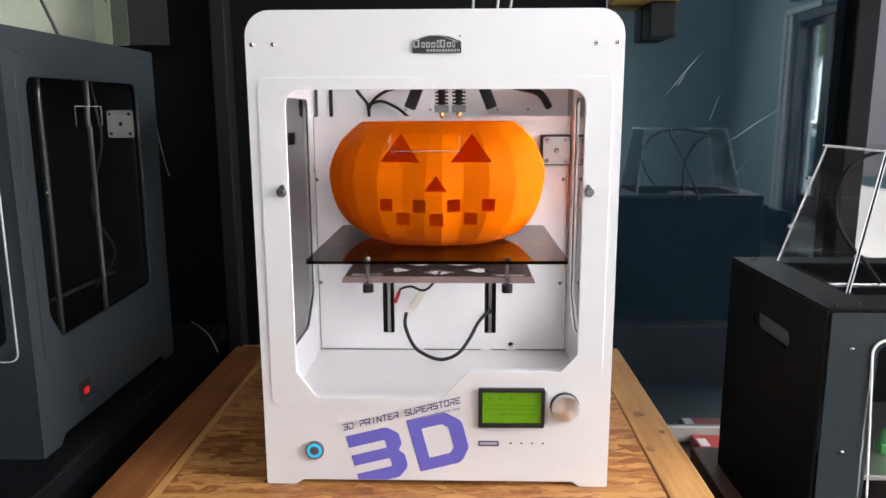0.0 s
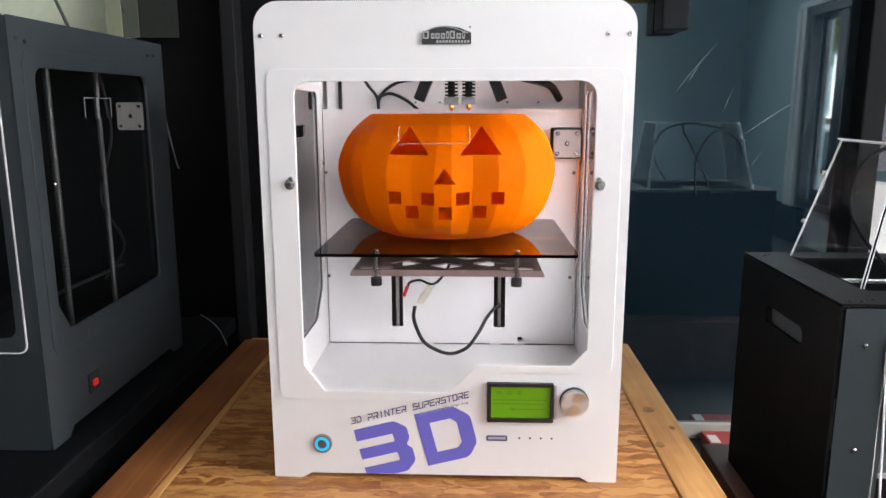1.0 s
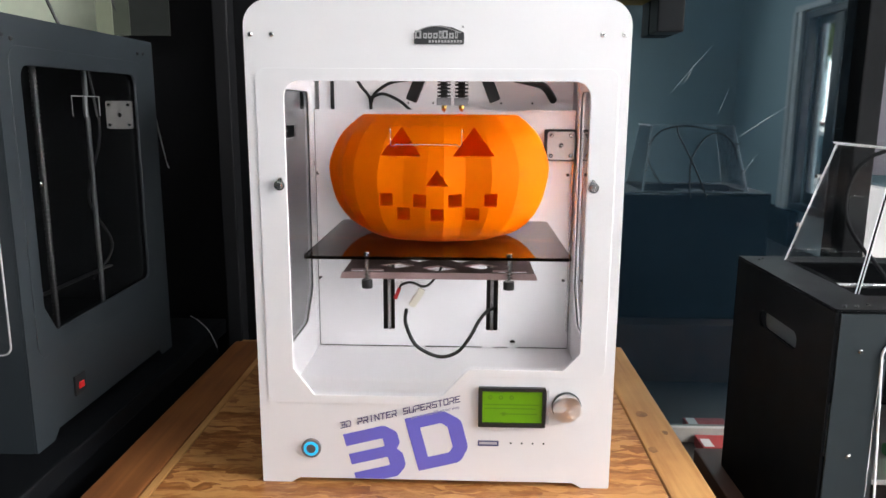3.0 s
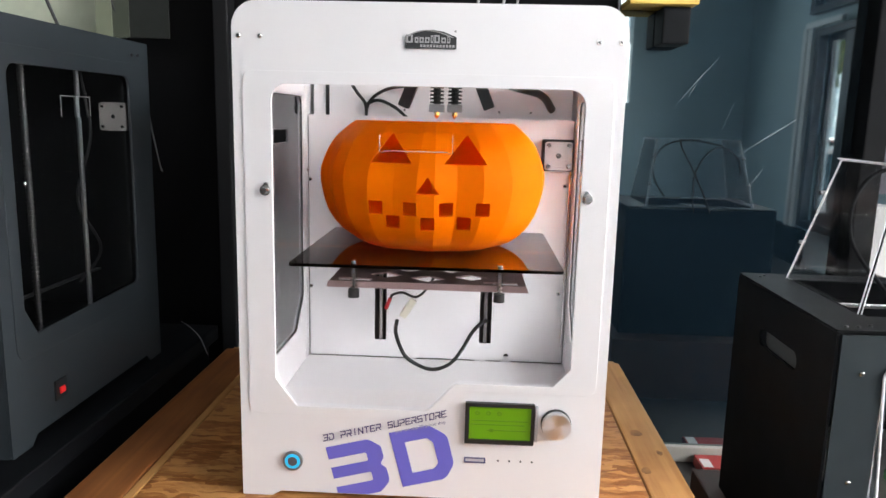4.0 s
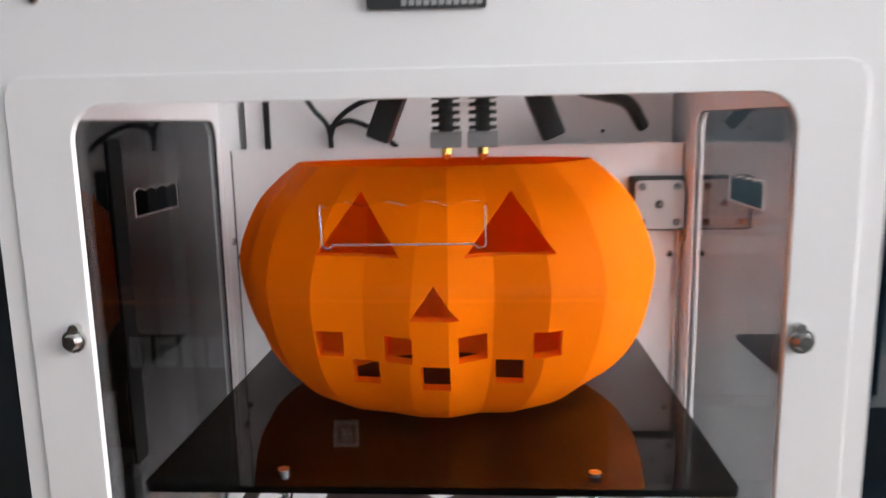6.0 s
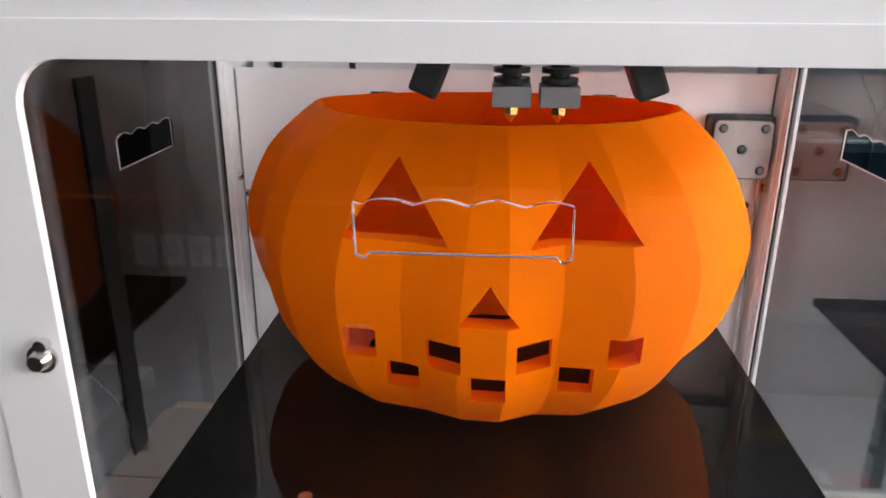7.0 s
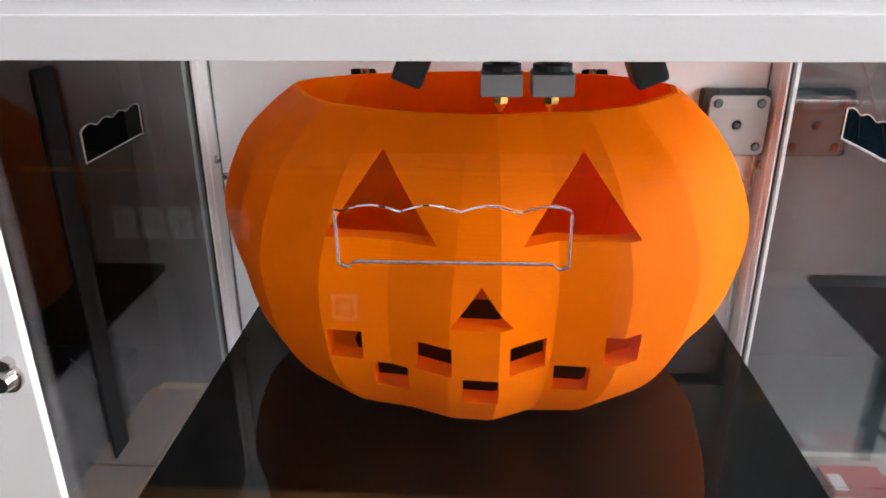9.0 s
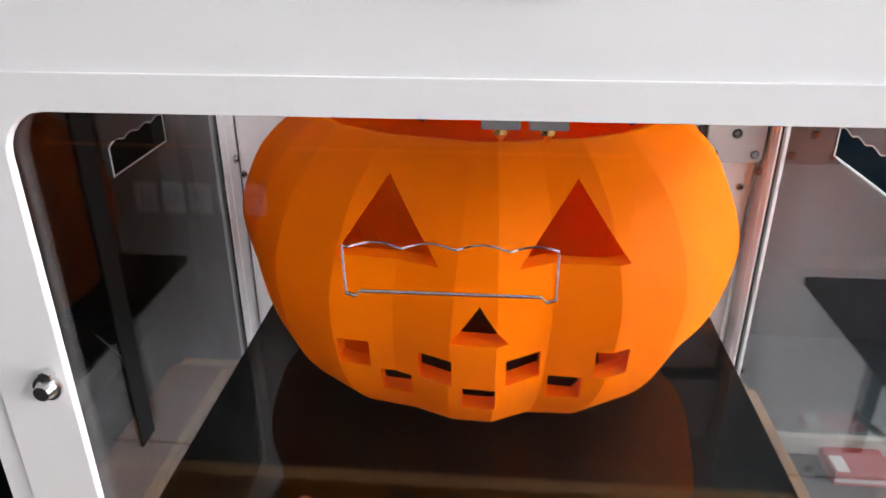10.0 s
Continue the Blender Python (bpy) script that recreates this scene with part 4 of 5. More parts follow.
def build_pumpkin():
    bm = bmesh.new()
    heights = [0.1662 * (k / 40) ** 1.2 for k in range(41)]
    rings = [pumpkin_ring(bm, z, ring_scale(z), 0) for z in heights]
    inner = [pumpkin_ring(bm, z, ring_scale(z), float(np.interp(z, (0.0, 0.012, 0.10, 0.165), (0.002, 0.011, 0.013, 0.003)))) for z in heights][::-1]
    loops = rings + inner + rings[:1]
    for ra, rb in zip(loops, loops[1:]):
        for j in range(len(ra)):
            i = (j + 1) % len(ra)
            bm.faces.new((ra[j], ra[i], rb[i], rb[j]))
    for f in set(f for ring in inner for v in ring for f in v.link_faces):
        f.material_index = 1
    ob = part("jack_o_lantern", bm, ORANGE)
    ob.data.materials.append(ORANGE_INSIDE_LIT)
    cut = bmesh.new()
    holes = [[(-0.0735, 1.1565), (-0.0205, 1.1565), (-0.047, 1.1935)], [(0.0175, 1.1565), (0.0715, 1.1565), (0.0450, 1.1930)], [(-0.0150, 1.1210), (0.0140, 1.1210), (-0.0005, 1.1420)]]
    holes += [rect(x, x + 0.0172, 1.0935, 1.1105) for x in (-0.0745, -0.0310, 0.0130, 0.0580)]
    holes += [rect(x, x + 0.0172, 1.0755, 1.0925) for x in (-0.0525, -0.0090, 0.0350)]
    for h in holes:
        slab(cut, h, [], 0.0, 0.172)
    cutter = part("cutter", cut, ORANGE)
    mod = ob.modifiers.new("face", "BOOLEAN")
    mod.operation, mod.solver, mod.object = "DIFFERENCE", "EXACT", cutter
    me = bpy.data.meshes.new_from_object(ob.evaluated_get(bpy.context.evaluated_depsgraph_get()))
    ob.modifiers.clear()
    ob.data = me
    bpy.data.objects.remove(cutter)
    # smooth from layer to layer, crisp along the meridians and round the cut holes
    bm = bmesh.new()
    bm.from_mesh(me)
    for f in bm.faces:
        f.smooth = True
    for e in bm.edges:
        way, mid = (e.verts[1].co - e.verts[0].co).normalized(), (e.verts[0].co + e.verts[1].co) / 2
        round_way = Vector((-(mid.y - PC.y), mid.x - PC.x, 0)).normalized()
        e.smooth = abs(way.dot(round_way)) > 0.6 and e.calc_face_angle(0) < radians(28)
    bm.to_mesh(me)
    bm.free()
    return tagged(ob, "orange printed pumpkin lantern with a carved face, on the glass bed", "pumpkin")


build_pumpkin()

# ---- grey printer at the side ----
GX, GY0, GY1, GZ0, GZ1 = -0.50, -0.010, 0.413, 0.785, 1.322
bench = thing("side_bench", (-0.85, 0.08, FLOOR), "black bench under the grey printer", "bench")
part("bench_top", box(bmesh.new(), -1.25, -0.462, -0.45, 0.60, GZ0 - 0.031, GZ0 - 0.001, 0.004), BLACK_SHEET, bench)
part("bench_body", box(bmesh.new(), -1.22, -0.475, -0.42, 0.58, FLOOR, GZ0 - 0.0315, 0.003), BLACK_SHEET, bench)
grey = thing("printer_grey", (GX - 0.22, 0.2, GZ0), "dark grey sheet metal machine with clear windows, on a black bench", "3d printer")
GSIDE = rounded([(0.033, 1.265), (0.033, 0.965), (0.057, 0.928), (0.340, 0.934), (0.340, 1.266)], [0.016, 0.006, 0.006, 0.012, 0.016])
gs_out = rounded([(GY0, GZ0), (0.03, GZ0), (0.042, GZ0 + 0.012), (0.36, GZ0 + 0.012), (0.372, GZ0), (GY1, GZ0), (GY1, GZ1), (GY0, GZ1)], [0.002, 0, 0, 0, 0, 0.002, 0.004, 0.004])
for x in (GX - 0.44, GX):
    g = part("side_panel", slab(bmesh.new(), gs_out, [GSIDE], x - 0.0025, x, "x"), GREY, grey)
    gb = g.modifiers.new("worn edge", "BEVEL")
    gb.width, gb.segments, gb.limit_method, gb.angle_limit = 0.0012, 2, "ANGLE", radians(50)
    side = 1 if x == GX else -1
    flat = x if side > 0 else x - 0.0025
    rim = part("window_border", slab(bmesh.new(), rounded(rect(0.012, 0.366, 0.900, 1.287), 0.02), [GSIDE], flat, flat + side * 0.0016, "x"), GREY, grey, "raised border of the side window")
    rb = rim.modifiers.new("soft edge", "BEVEL")
    rb.width, rb.segments, rb.limit_method, rb.angle_limit = 0.0012, 2, "ANGLE", radians(50)
    pane = part("side_window", slab(bmesh.new(), rect(0.02, 0.378, 0.915, 1.28), [rounded(rect(0.156, 0.232, 1.201, 1.230), 0.003)], x - 0.008, x - 0.005, "x"), ACRYLIC, grey)
    pane.visible_shadow = False
    part("grip_edge", tube(bmesh.new(), [(x - 0.0065, a, b) for a, b in [(0.156, 1.203), (0.156, 1.230), (0.232, 1.230), (0.232, 1.203)]], 0.0006, 6, 0), FAINT_EDGE, pane)
GW = rounded(rect(GX - 0.40, GX - 0.030, 0.935, 1.262), 0.014)
g = part("front_panel", slab(bmesh.new(), rounded(rect(GX - 0.437, GX - 0.003, GZ0, GZ1), 0.004), [GW], GY0, GY0 + 0.0025), GREY, grey)
GD = rounded(rect(GX - 0.418, GX - 0.016, 0.917, 1.276), 0.012)
pane = part("door", slab(bmesh.new(), GD, [], GY0 - 0.006, GY0 - 0.003), ACRYLIC, grey, "clear acrylic door on the grey front")
pane.visible_shadow = False
part("door_edge", tube(bmesh.new(), [(a, GY0 - 0.0045, b) for a, b in GD + GD[:1]], 0.0012, 6, 0), FAINT_EDGE, pane)
for z in (0.96, 1.235):
    part("hinge", rod(bmesh.new(), (GX - 0.405, GY0 - 0.0062, z), (GX - 0.405, GY0, z), 0.004, 12), STEEL, pane)
part("back_cover", box(bmesh.new(), GX - 0.437, GX - 0.003, GY1 - 0.003, GY1 - 0.0005, GZ0 + 0.002, GZ1 - 0.002), GREY, grey)
part("top_cover", box(bmesh.new(), GX - 0.437, GX - 0.003, GY0 + 0.003, GY1 - 0.004, GZ1 - 0.004, GZ1 - 0.0015), GREY, grey)
part("base_pan", box(bmesh.new(), GX - 0.437, GX - 0.012, GY0 + 0.007, GY1 - 0.004, 0.872, 0.875), BLACK_SHEET, grey)
part("inner_back", box(bmesh.new(), GX - 0.437, GX - 0.012, 0.401, 0.404, 0.876, 1.31), BLACK_SHEET, grey)
part("inner_wall", box(bmesh.new(), GX - 0.26, GX - 0.257, 0.06, 0.39, 0.876, 1.31), BLACK_SHEET, grey)
bm = bmesh.new()
for k in range(62):
    rod(bm, (GX - 0.03, 0.108, 0.90 + 0.0063 * k), (GX - 0.03, 0.108, 0.9032 + 0.0063 * k), 0.0046, 10)
rod(bm, (GX - 0.03, 0.108, 0.89), (GX - 0.03, 0.108, 1.30), 0.0034, 10)
part("lead_screw", bm, DARK_STEEL, grey, "threaded steel lead screw")
part("guide_rod", rod(bmesh.new(), (GX - 0.05, 0.275, 0.88), (GX - 0.05, 0.275, 1.31), 0.0036), DIM_STEEL, grey)
part("guide_rod", rod(bmesh.new(), (GX - 0.035, 0.247, 0.88), (GX - 0.035, 0.247, 1.31), 0.0028), DIM_STEEL, grey)
part("cross_bar", box(bmesh.new(), GX - 0.050, GX - 0.042, 0.08, 0.30, 0.960, 0.963, 0.0008), BLACK, grey)
gm = part("stepper_motor", box(bmesh.new(), GX - 0.073, GX - 0.030, 0.385, 0.400, 1.180, 1.224, 0.003), BLACK, grey)
part("motor_face", slab(bmesh.new(), rounded(rect(GX - 0.074, GX - 0.029, 1.179, 1.225), 0.004), [disc(GX - 0.0515, 1.202, 0.004)], 0.382, 0.385), material("pale motor face", (0.62, 0.58, 0.55), 0.45), gm)
for dx in (-0.0165, 0.0165):
    for dz in (-0.0165, 0.0165):
        part("bolt", rod(bmesh.new(), (GX - 0.0515 + dx, 0.3822, 1.202 + dz), (GX - 0.0515 + dx, 0.380, 1.202 + dz), 0.0028, 10), STEEL, gm)
part("harness_cable", tube(bmesh.new(), [(GX - 0.04, 0.26, 1.29), (GX - 0.03, 0.27, 1.18), (GX - 0.04, 0.24, 1.08), (GX - 0.03, 0.28, 1.0), (GX - 0.05, 0.25, 0.95)], 0.002, 8), RUBBER, grey, smooth=True)
rocker = part("power_rocker", box(bmesh.new(), GX, GX + 0.003, 0.084, 0.112, 0.824, 0.852, 0.001), BLACK, grey)
part("rocker_cap", box(bmesh.new(), GX + 0.0025, GX + 0.005, 0.092, 0.104, 0.832, 0.841, 0.001), RED_LIT, rocker, "lit red rocker switch")
for y, z in ((0.004, 1.297), (0.022, 1.294), (0.355, 1.300), (0.375, 1.301), (0.055, 1.12)):
    screw(grey, (GX, y, z), (1, 0, 0), 0.003, STEEL if z < 1.2 else BLACK)

# ---- black printer with a clear hood ----
bp_stand = tagged(part("wooden_stand", box(bmesh.new(), 0.47, 1.10, -0.35, 0.45, FLOOR, 0.589, 0.004), BROWN), "dark brown wooden stand under the black printer", "stand")
BX0, BX1, BY0, BY1, BZ0, BZ1 = 0.498, 0.93, 0.048, 0.382, 0.590, 0.973
bp = thing("printer_black", (0.71, 0.21, BZ0), "black metal machine with a clear acrylic hood, on a wooden stand", "3d printer")
handle = rounded(rect(0.145, 0.275, 0.884, 0.911), 0.012)
part("side_panel", slab(bmesh.new(), rounded(rect(BY0, BY1, BZ0, BZ1 - 0.004), 0.004), [handle], BX0, BX0 + 0.004, "x"), BLACK_SHEET, bp)
part("handle_recess", slab(bmesh.new(), rounded(rect(0.141, 0.279, 0.880, 0.915), 0.012), [], BX0 + 0.012, BX0 + 0.016, "x"), material("grey recess", (0.07, 0.08, 0.085), 0.5), bp)
part("side_panel", box(bmesh.new(), BX1 - 0.004, BX1, BY0, BY1, BZ0, BZ1 - 0.004), BLACK_SHEET, bp)
fw = rounded(rect(0.565, 0.89, 0.64, 0.925), 0.015)
bpf = material("dark grey front sheet", (0.026, 0.034, 0.038), 0.45, Specular_IOR_Level=0.3, spread=0.08)
part("front_panel", slab(bmesh.new(), rect(BX0 + 0.006, BX1 - 0.006, BZ0, BZ1 - 0.006), [fw], BY0 - 0.002, BY0 + 0.002), bpf, bp)
pane = part("door", slab(bmesh.new(), rounded(rect(0.558, 0.897, 0.633, 0.932), 0.018), [], BY0 - 0.006, BY0 - 0.0025), ACRYLIC, bp)
pane.visible_shadow = False
part("door_edge", tube(bmesh.new(), [(a, BY0 - 0.004, b) for a, b in rounded(rect(0.558, 0.897, 0.633, 0.932), 0.018) + [(0.576, 0.633)]], 0.0018, 6, 0), HOOD_EDGE, bp)
part("back_panel", box(bmesh.new(), BX0 + 0.005, BX1 - 0.005, BY1 - 0.004, BY1 - 0.001, BZ0, BZ1 - 0.006), BLACK_SHEET, bp)
part("base_pan", box(bmesh.new(), BX0 + 0.005, BX1 - 0.005, BY0 + 0.003, BY1 - 0.005, BZ0 + 0.001, BZ0 + 0.004), BLACK_SHEET, bp)
part("top_frame", slab(bmesh.new(), rounded(rect(BX0, BX1, BY0, BY1), 0.003), [rect(BX0 + 0.07, BX1 - 0.05, BY0 + 0.07, BY1 - 0.05)], BZ1 - 0.003, BZ1, "z"), BLACK_SHEET, bp)
for y, z in ((BY0 - 0.002, 0.919), (BY0 - 0.002, 0.777), (BY0 - 0.002, 0.655)):
    screw(bp, (0.532, y, z), (0, -1, 0), 0.0032, STEEL)
for x, y in ((0.515, 0.062), (0.530, 0.062), (0.548, 0.070), (0.52, 0.35), (0.53, 0.36)):
    screw(bp, (x, y, BZ1), (0, 0, 1), 0.0026, BLACK)
for y in (0.16, 0.30):
    part("inner_rod", rod(bmesh.new(), (BX0 + 0.05, y, BZ1 - 0.03), (BX1 - 0.05, y, BZ1 - 0.03), 0.004), STEEL, bp)
part("inner_head", box(bmesh.new(), 0.70, 0.78, 0.18, 0.26, 0.90, 0.965, 0.004), BLACK, bp)
part("inner_bed", box(bmesh.new(), 0.56, 0.86, 0.08, 0.34, 0.72, 0.728, 0.002), ALU, bp)
# hood: leaning clear panels
LEAN_IN = 0.17


def hood_x(x, z):
    return x + LEAN_IN * (z - BZ1) * (1 if x < 0.71 else -1)


def leaning(bm):
    for v in bm.verts:
        v.co.x = hood_x(v.co.x, v.co.z)
    return bm


panes = []
for x in (0.560, 0.870):
    side = [(0.125, BZ1 + 0.001), (0.348, BZ1 + 0.001), (0.285, 1.166), (0.125, 1.166)]
    panes.append(part("hood_side", leaning(slab(bmesh.new(), side, [], x, x + 0.005, "x")), ACRYLIC, bp, "clear acrylic hood side"))
    for dx in (0.0003, 0.0047):
        part("hood_edge", leaning(tube(bmesh.new(), [(x + dx, a, b) for a, b in side[:1] + side[3:] + side[2:3] + side[1:2]], 0.0008, 6, 0)), HOOD_EDGE, bp, "bright sawn hood edge")
    for z, y in ((1.115, 0.309), (1.035, 0.332)):
        part("hood_clip", rod(bmesh.new(), (hood_x(x, z) - 0.005, y, z), (hood_x(x, z) + 0.007, y, z), 0.0032, 12), STEEL, bp)
xa, xb = hood_x(0.560, 1.166), hood_x(0.873, 1.166)
panes.append(part("hood_top", box(bmesh.new(), xa - 0.003, xb + 0.003, 0.122, 0.288, 1.1665, 1.1695), ACRYLIC, bp))
part("hood_edge", tube(bmesh.new(), [(xa - 0.003, 0.122, 1.168), (xb + 0.003, 0.122, 1.168)], 0.0010, 6, 0), HOOD_EDGE, bp)
part("hood_edge", tube(bmesh.new(), [(xa - 0.003, 0.122, 1.168), (xa - 0.003, 0.288, 1.168)], 0.0010, 6, 0), HOOD_EDGE, bp)
bm = bmesh.new()
back_quad = [(0.564, 0.346, BZ1 + 0.001), (0.869, 0.346, BZ1 + 0.001), (xb - 0.004, 0.285, 1.165), (xa + 0.004, 0.285, 1.165)]
face = bm.faces.new([bm.verts.new(p) for p in back_quad])
made = bmesh.ops.extrude_face_region(bm, geom=[face])["geom"]
bmesh.ops.translate(bm, verts=[v for v in made if isinstance(v, bmesh.types.BMVert)], vec=(0, 0.003, 0.0))
panes.append(part("hood_back", bm, ACRYLIC, bp))
for h in panes:
    h.visible_shadow = False
part("filament_tube", tube(bmesh.new(), [(0.66, 0.22, 0.965), (0.60, 0.24, 1.06), (0.62, 0.25, 1.14), (0.70, 0.25, 1.165), (0.80, 0.25, 1.15)], 0.003, 8), MATT_TUBE, bp, smooth=True)

# ---- things on the walls ----
speaker = tagged(part("wall_speaker", box(bmesh.new(), 0.435, 0.492, WALL_Y - 0.075, WALL_Y - 0.002, 1.377, 1.452, 0.004), BLACK_SHEET), "small black box speaker on the gloss wall", "speaker")

shelf = tagged(part("yellow_board", box(bmesh.new(), 0.36, 0.50, WALL_Y - 0.10, WALL_Y - 0.002, 1.4535, 1.466, 0.002), material("yellow varnished board", (0.62, 0.42, 0.08), 0.45)), "yellow varnished board above the speaker", "shelf")
# pale ribbed lamp shade high on the black wall
shade = thing("fabric_shade", (-0.95, 0.72, 1.42), "pale greenish fabric shade with thin dark ribs", "lamp shade")
bm = bmesh.new()
cols, rows_ = 24, 10
grid = [[bm.verts.new((-1.45 + 0.78 * i / cols, 0.80 - 0.10 * math.sin(math.pi * i / cols) - 0.16 * max(0.0, i / cols - 0.80) ** 1.3 * 5, 1.36 + 0.5 * j / rows_)) for i in range(cols + 1)] for j in range(rows_ + 1)]
for j in range(rows_):
    for i in range(cols):
        bm.faces.new((grid[j][i], grid[j][i + 1], grid[j + 1][i + 1], grid[j + 1][i]))
cloth = part("shade_cloth", bm, material("pale green fabric", (0.50, 0.54, 0.42), 0.8, spread=0.08, bump=0.2, bump_scale=500), shade, smooth=True)
cloth.modifiers.new("thick", "SOLIDIFY").thickness = 0.002
# Three strips paint the cloth's right end fading into darkness.
for x0, x1, tone, words in ((-0.730, -0.696, (0.20, 0.22, 0.15), "first painted shadow step, olive"), (-0.697, -0.662, (0.06, 0.07, 0.05), "second painted shadow step, dark olive"), (-0.663, -0.580, (0.010, 0.012, 0.010), "last painted shadow step, black")):
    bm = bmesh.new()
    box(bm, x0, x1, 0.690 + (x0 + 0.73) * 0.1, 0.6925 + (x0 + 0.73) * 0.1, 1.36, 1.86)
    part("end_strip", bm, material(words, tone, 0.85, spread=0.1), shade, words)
for k in range(6):
    x = -1.42 + 0.135 * k
    part("shade_rib", tube(bmesh.new(), [(x - 0.10, 0.66, 1.86), (x - 0.02, 0.68, 1.62), (x + 0.03, 0.69, 1.48), (x + 0.07, 0.70, 1.37)], 0.0035, 6), BLACK, shade, smooth=True)

for k, x in enumerate((0.045, 0.085, 0.105)):
    tagged(part("filament_tube", tube(bmesh.new(), [(x, 0.435, 1.18), (x + 0.004, 0.445, 1.34), (x + 0.012 + 0.004 * k, 0.46, 1.46), (x + 0.05, 0.48, 1.66), (x + 0.14, 0.52, 1.80)], 0.0022, 8), material("pale feed tube", (0.35, 0.35, 0.36), 0.3)), "thin pale feed tube rising behind the white printer", "tube", "feed tubes")
part("hanger", box(bmesh.new(), -1.10, -1.06, 0.70, 0.869, 1.60, 1.63, 0.002), BLACK, shade)
# black loops on the gloss panel, modelled in place of mirrored cables
for pts in (((0.512, 1.180), (0.516, 1.160), (0.540, 1.118), (0.575, 1.050), (0.588, 1.015)), ((0.552, 1.015), (0.548, 1.05), (0.550, 1.105), (0.575, 1.150), (0.607, 1.163), (0.640, 1.140), (0.650, 1.105))):
    tagged(part("mirrored_cable", tube(bmesh.new(), [(x, WALL_Y - 0.004, z) for x, z in pts], 0.0010, 8), MATT_TUBE, smooth=True), "thin black loop standing for a cable's mirror image", "cable", "wall cables")
# pale scratches on the gloss panel
scratches = bmesh.new()
for x0, z0, x1, z1, w in ((0.625, 1.135, 0.783, 1.243, 0.0007), (0.490, 1.248, 0.582, 1.360, 0.0006), (0.520, 1.272, 0.541, 1.305, 0.0007), (0.60, 1.20, 0.622, 1.262, 0.0004), (0.66, 1.06, 0.70, 1.12, 0.0004)):
    n = Vector((-(z1 - z0), x1 - x0)).normalized() * w
    slab(scratches, [(x0 - n.x * 0.2, z0 - n.y * 0.2), ((x0 + x1) / 2 - n.x, (z0 + z1) / 2 - n.y + 0.002), (x1, z1), ((x0 + x1) / 2 + n.x, (z0 + z1) / 2 + n.y + 0.002)], [], WALL_Y - 0.0004, WALL_Y - 0.0001)
tagged(part("panel_scratches", scratches, material("pale scratch", (0.22, 0.25, 0.26), 0.6)), "pale scratches across the gloss panel", "scratches", kind="stuff")

# wires and a carton behind the machines
PALE_WIRE = material("dim pale wire", (0.14, 0.14, 0.14), 0.4)
tagged(part("loose_wire", tube(bmesh.new(), [(-0.505, 0.52, 0.812), (-0.485, 0.51, 0.805), (-0.462, 0.50, 0.788), (-0.444, 0.49, 0.758)], 0.0009, 6), PALE_WIRE), "thin pale wire curling down beside the bench", "wire")
tagged(part("hanging_wire", tube(bmesh.new(), [(-0.527, 0.43, 1.30), (-0.524, 0.45, 1.24), (-0.512, 0.45, 1.17), (-0.502, 0.45, 1.115), (-0.499, 0.45, 1.110), (-0.504, 0.45, 1.125), (-0.520, 0.44, 1.23), (-0.524, 0.43, 1.30)], 0.0009, 6), PALE_WIRE), "thin pale wire looped behind the grey printer", "wire")
carton = thing("red_carton", (0.62, 0.76, FLOOR), "small red and white carton on the floor by the wall", "carton")
part("carton_body", box(bmesh.new(), 0.598, 0.70, 0.765, 0.835, FLOOR, FLOOR + 0.026, 0.002), material("red card", (0.32, 0.03, 0.03), 0.5, spread=0.1), carton)
part("carton_label", box(bmesh.new(), 0.603, 0.625, 0.77, 0.81, FLOOR + 0.0262, FLOOR + 0.0272), material("white card", (0.6, 0.58, 0.57), 0.5), carton)
part("carton_strip", box(bmesh.new(), 0.60, 0.69, 0.7635, 0.7648, FLOOR + 0.008, FLOOR + 0.016), material("pale strip", (0.55, 0.5, 0.5), 0.5), carton)

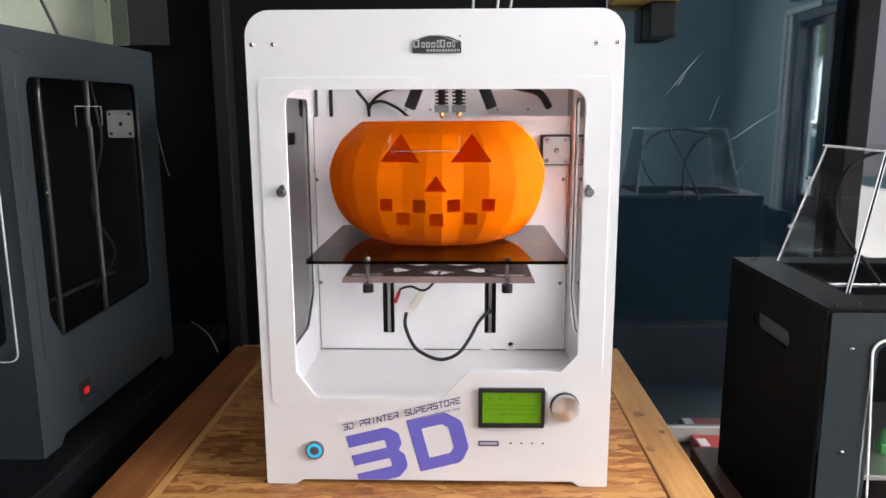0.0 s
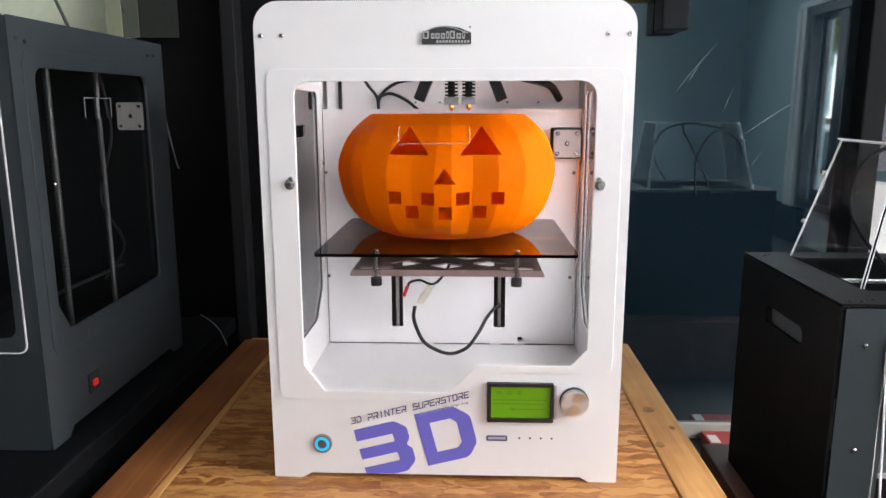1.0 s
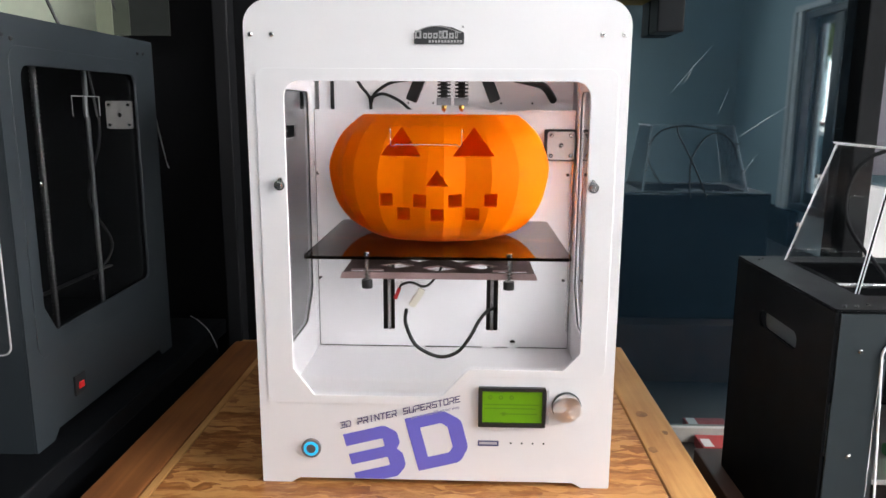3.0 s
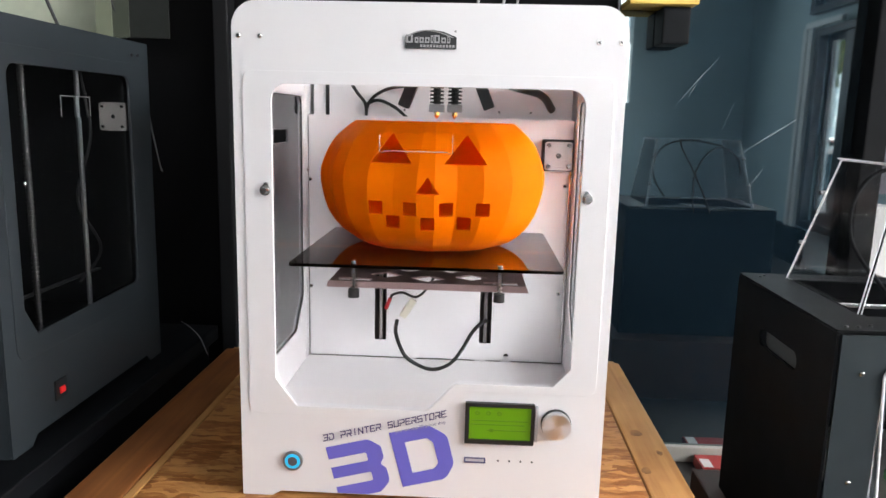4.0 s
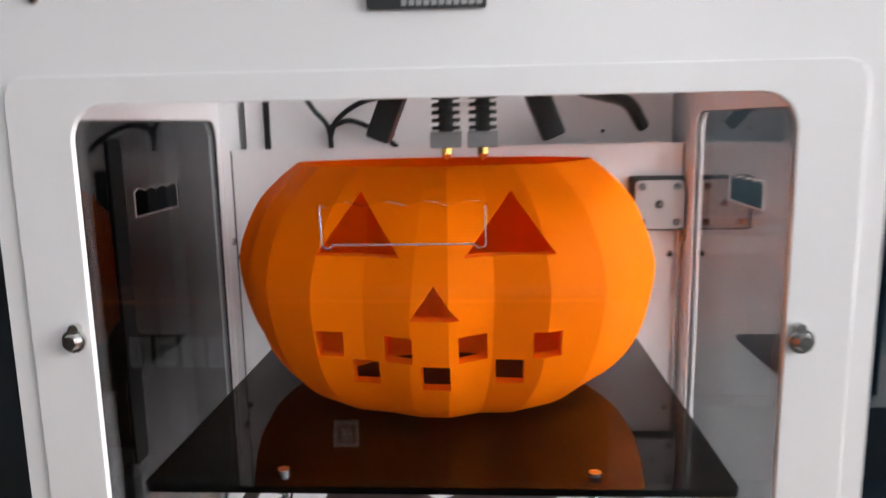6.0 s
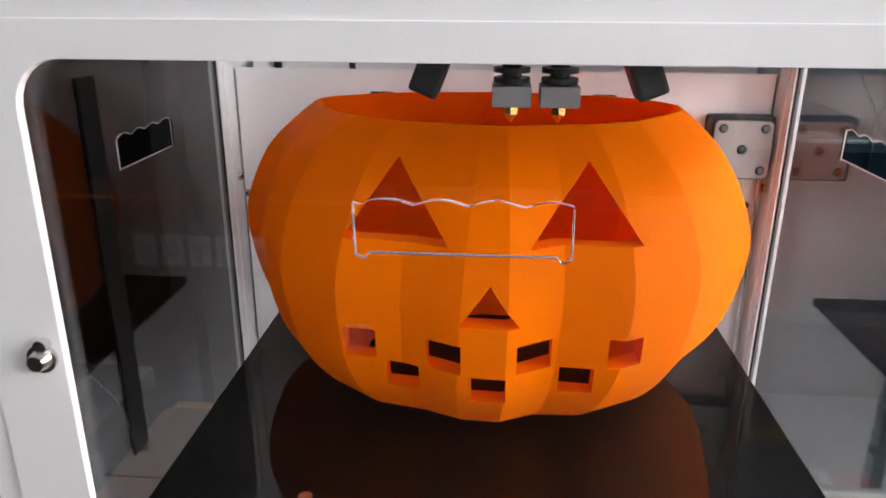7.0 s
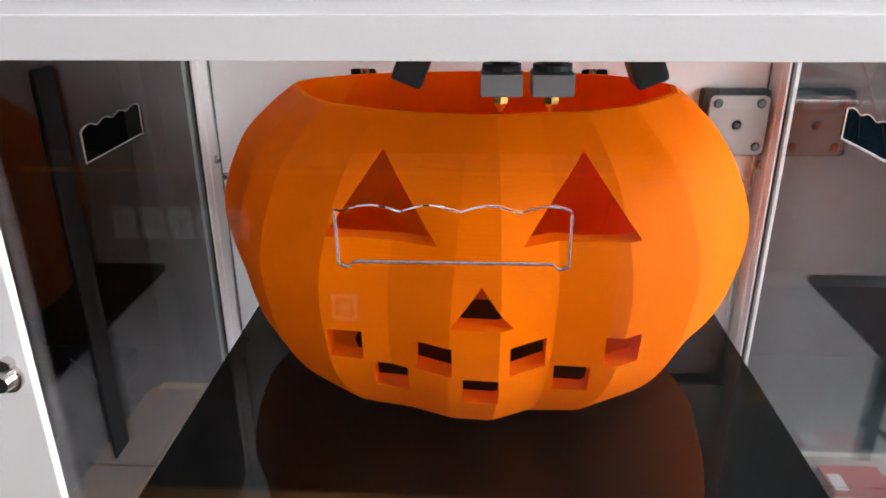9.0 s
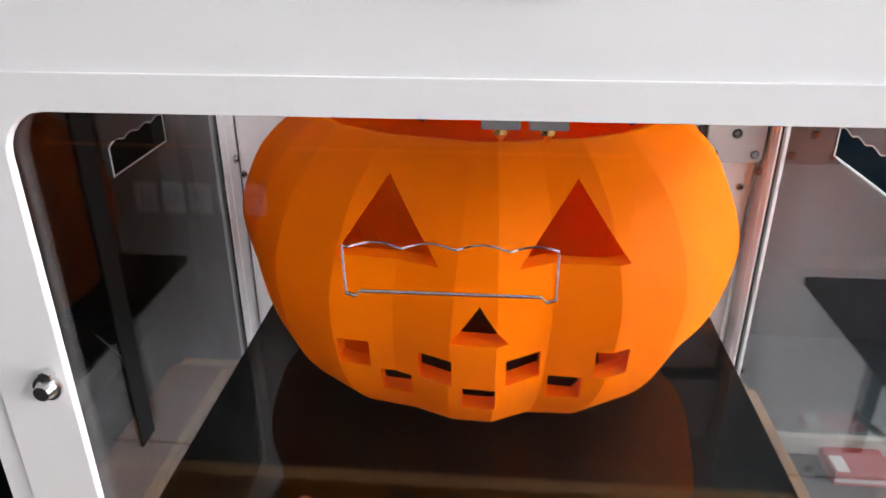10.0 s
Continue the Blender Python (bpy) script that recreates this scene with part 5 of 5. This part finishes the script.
# shipping carton behind the walk, mirrored faintly by the clear door
ship = thing("shipping_carton", (-0.35, -1.28, FLOOR), "large brown cardboard shipping carton with white handling marks", "carton")
CARD = material("brown cardboard", (0.085, 0.05, 0.028), 0.8, Specular_IOR_Level=0.1, spread=0.12, grain=15, bump=0.1)
part("carton_body", box(bmesh.new(), -1.0, 0.30, -1.34, -1.22, FLOOR, 0.853, 0.004), CARD, ship)
part("edge_line", box(bmesh.new(), -0.99, 0.29, -1.2198, -1.2188, 0.838, 0.846), material("orange edge line", (0.75, 0.22, 0.05), 0.4), ship, "orange line along the top edge")
WHITE_CARD = material("white printed label", (0.75, 0.74, 0.76), 0.6)
INK = material("grey label ink", (0.12, 0.11, 0.13), 0.6)
for k in range(5):
    x = -0.807 + 0.063 * k
    lab = part("carton_label", box(bmesh.new(), x, x + 0.050, -1.2198, -1.2185, 0.685, 0.758), WHITE_CARD, ship)
    bm = bmesh.new()
    if k % 3 == 0:
        for dx in (0.014, 0.030):
            box(bm, x + dx, x + dx + 0.006, -1.2184, -1.2178, 0.698, 0.742)
    elif k % 3 == 1:
        slab(bm, disc(x + 0.025, 0.722, 0.016, 18), [disc(x + 0.025, 0.722, 0.010, 14)], -1.2184, -1.2178)
    else:
        box(bm, x + 0.010, x + 0.040, -1.2184, -1.2178, 0.726, 0.734)
        box(bm, x + 0.022, x + 0.028, -1.2184, -1.2178, 0.698, 0.7255)
    part("handling_mark", bm, INK, lab)

low = part("carton_label", box(bmesh.new(), -0.335, -0.275, -1.2198, -1.2185, 0.492, 0.556), WHITE_CARD, ship)
part("handling_mark", slab(bmesh.new(), rect(-0.325, -0.285, 0.502, 0.546), [rect(-0.318, -0.292, 0.509, 0.539)], -1.2184, -1.2178), INK, low)

# small printed part inside the black printer
part("printed_part", rod(box(bmesh.new(), 0.640, 0.660, 0.14, 0.16, 0.729, 0.745, 0.003), (0.65, 0.15, 0.745), (0.65, 0.15, 0.765), 0.008, 16, 0.003), material("green filament", (0.03, 0.22, 0.05), 0.45), bp, "small green printed part")
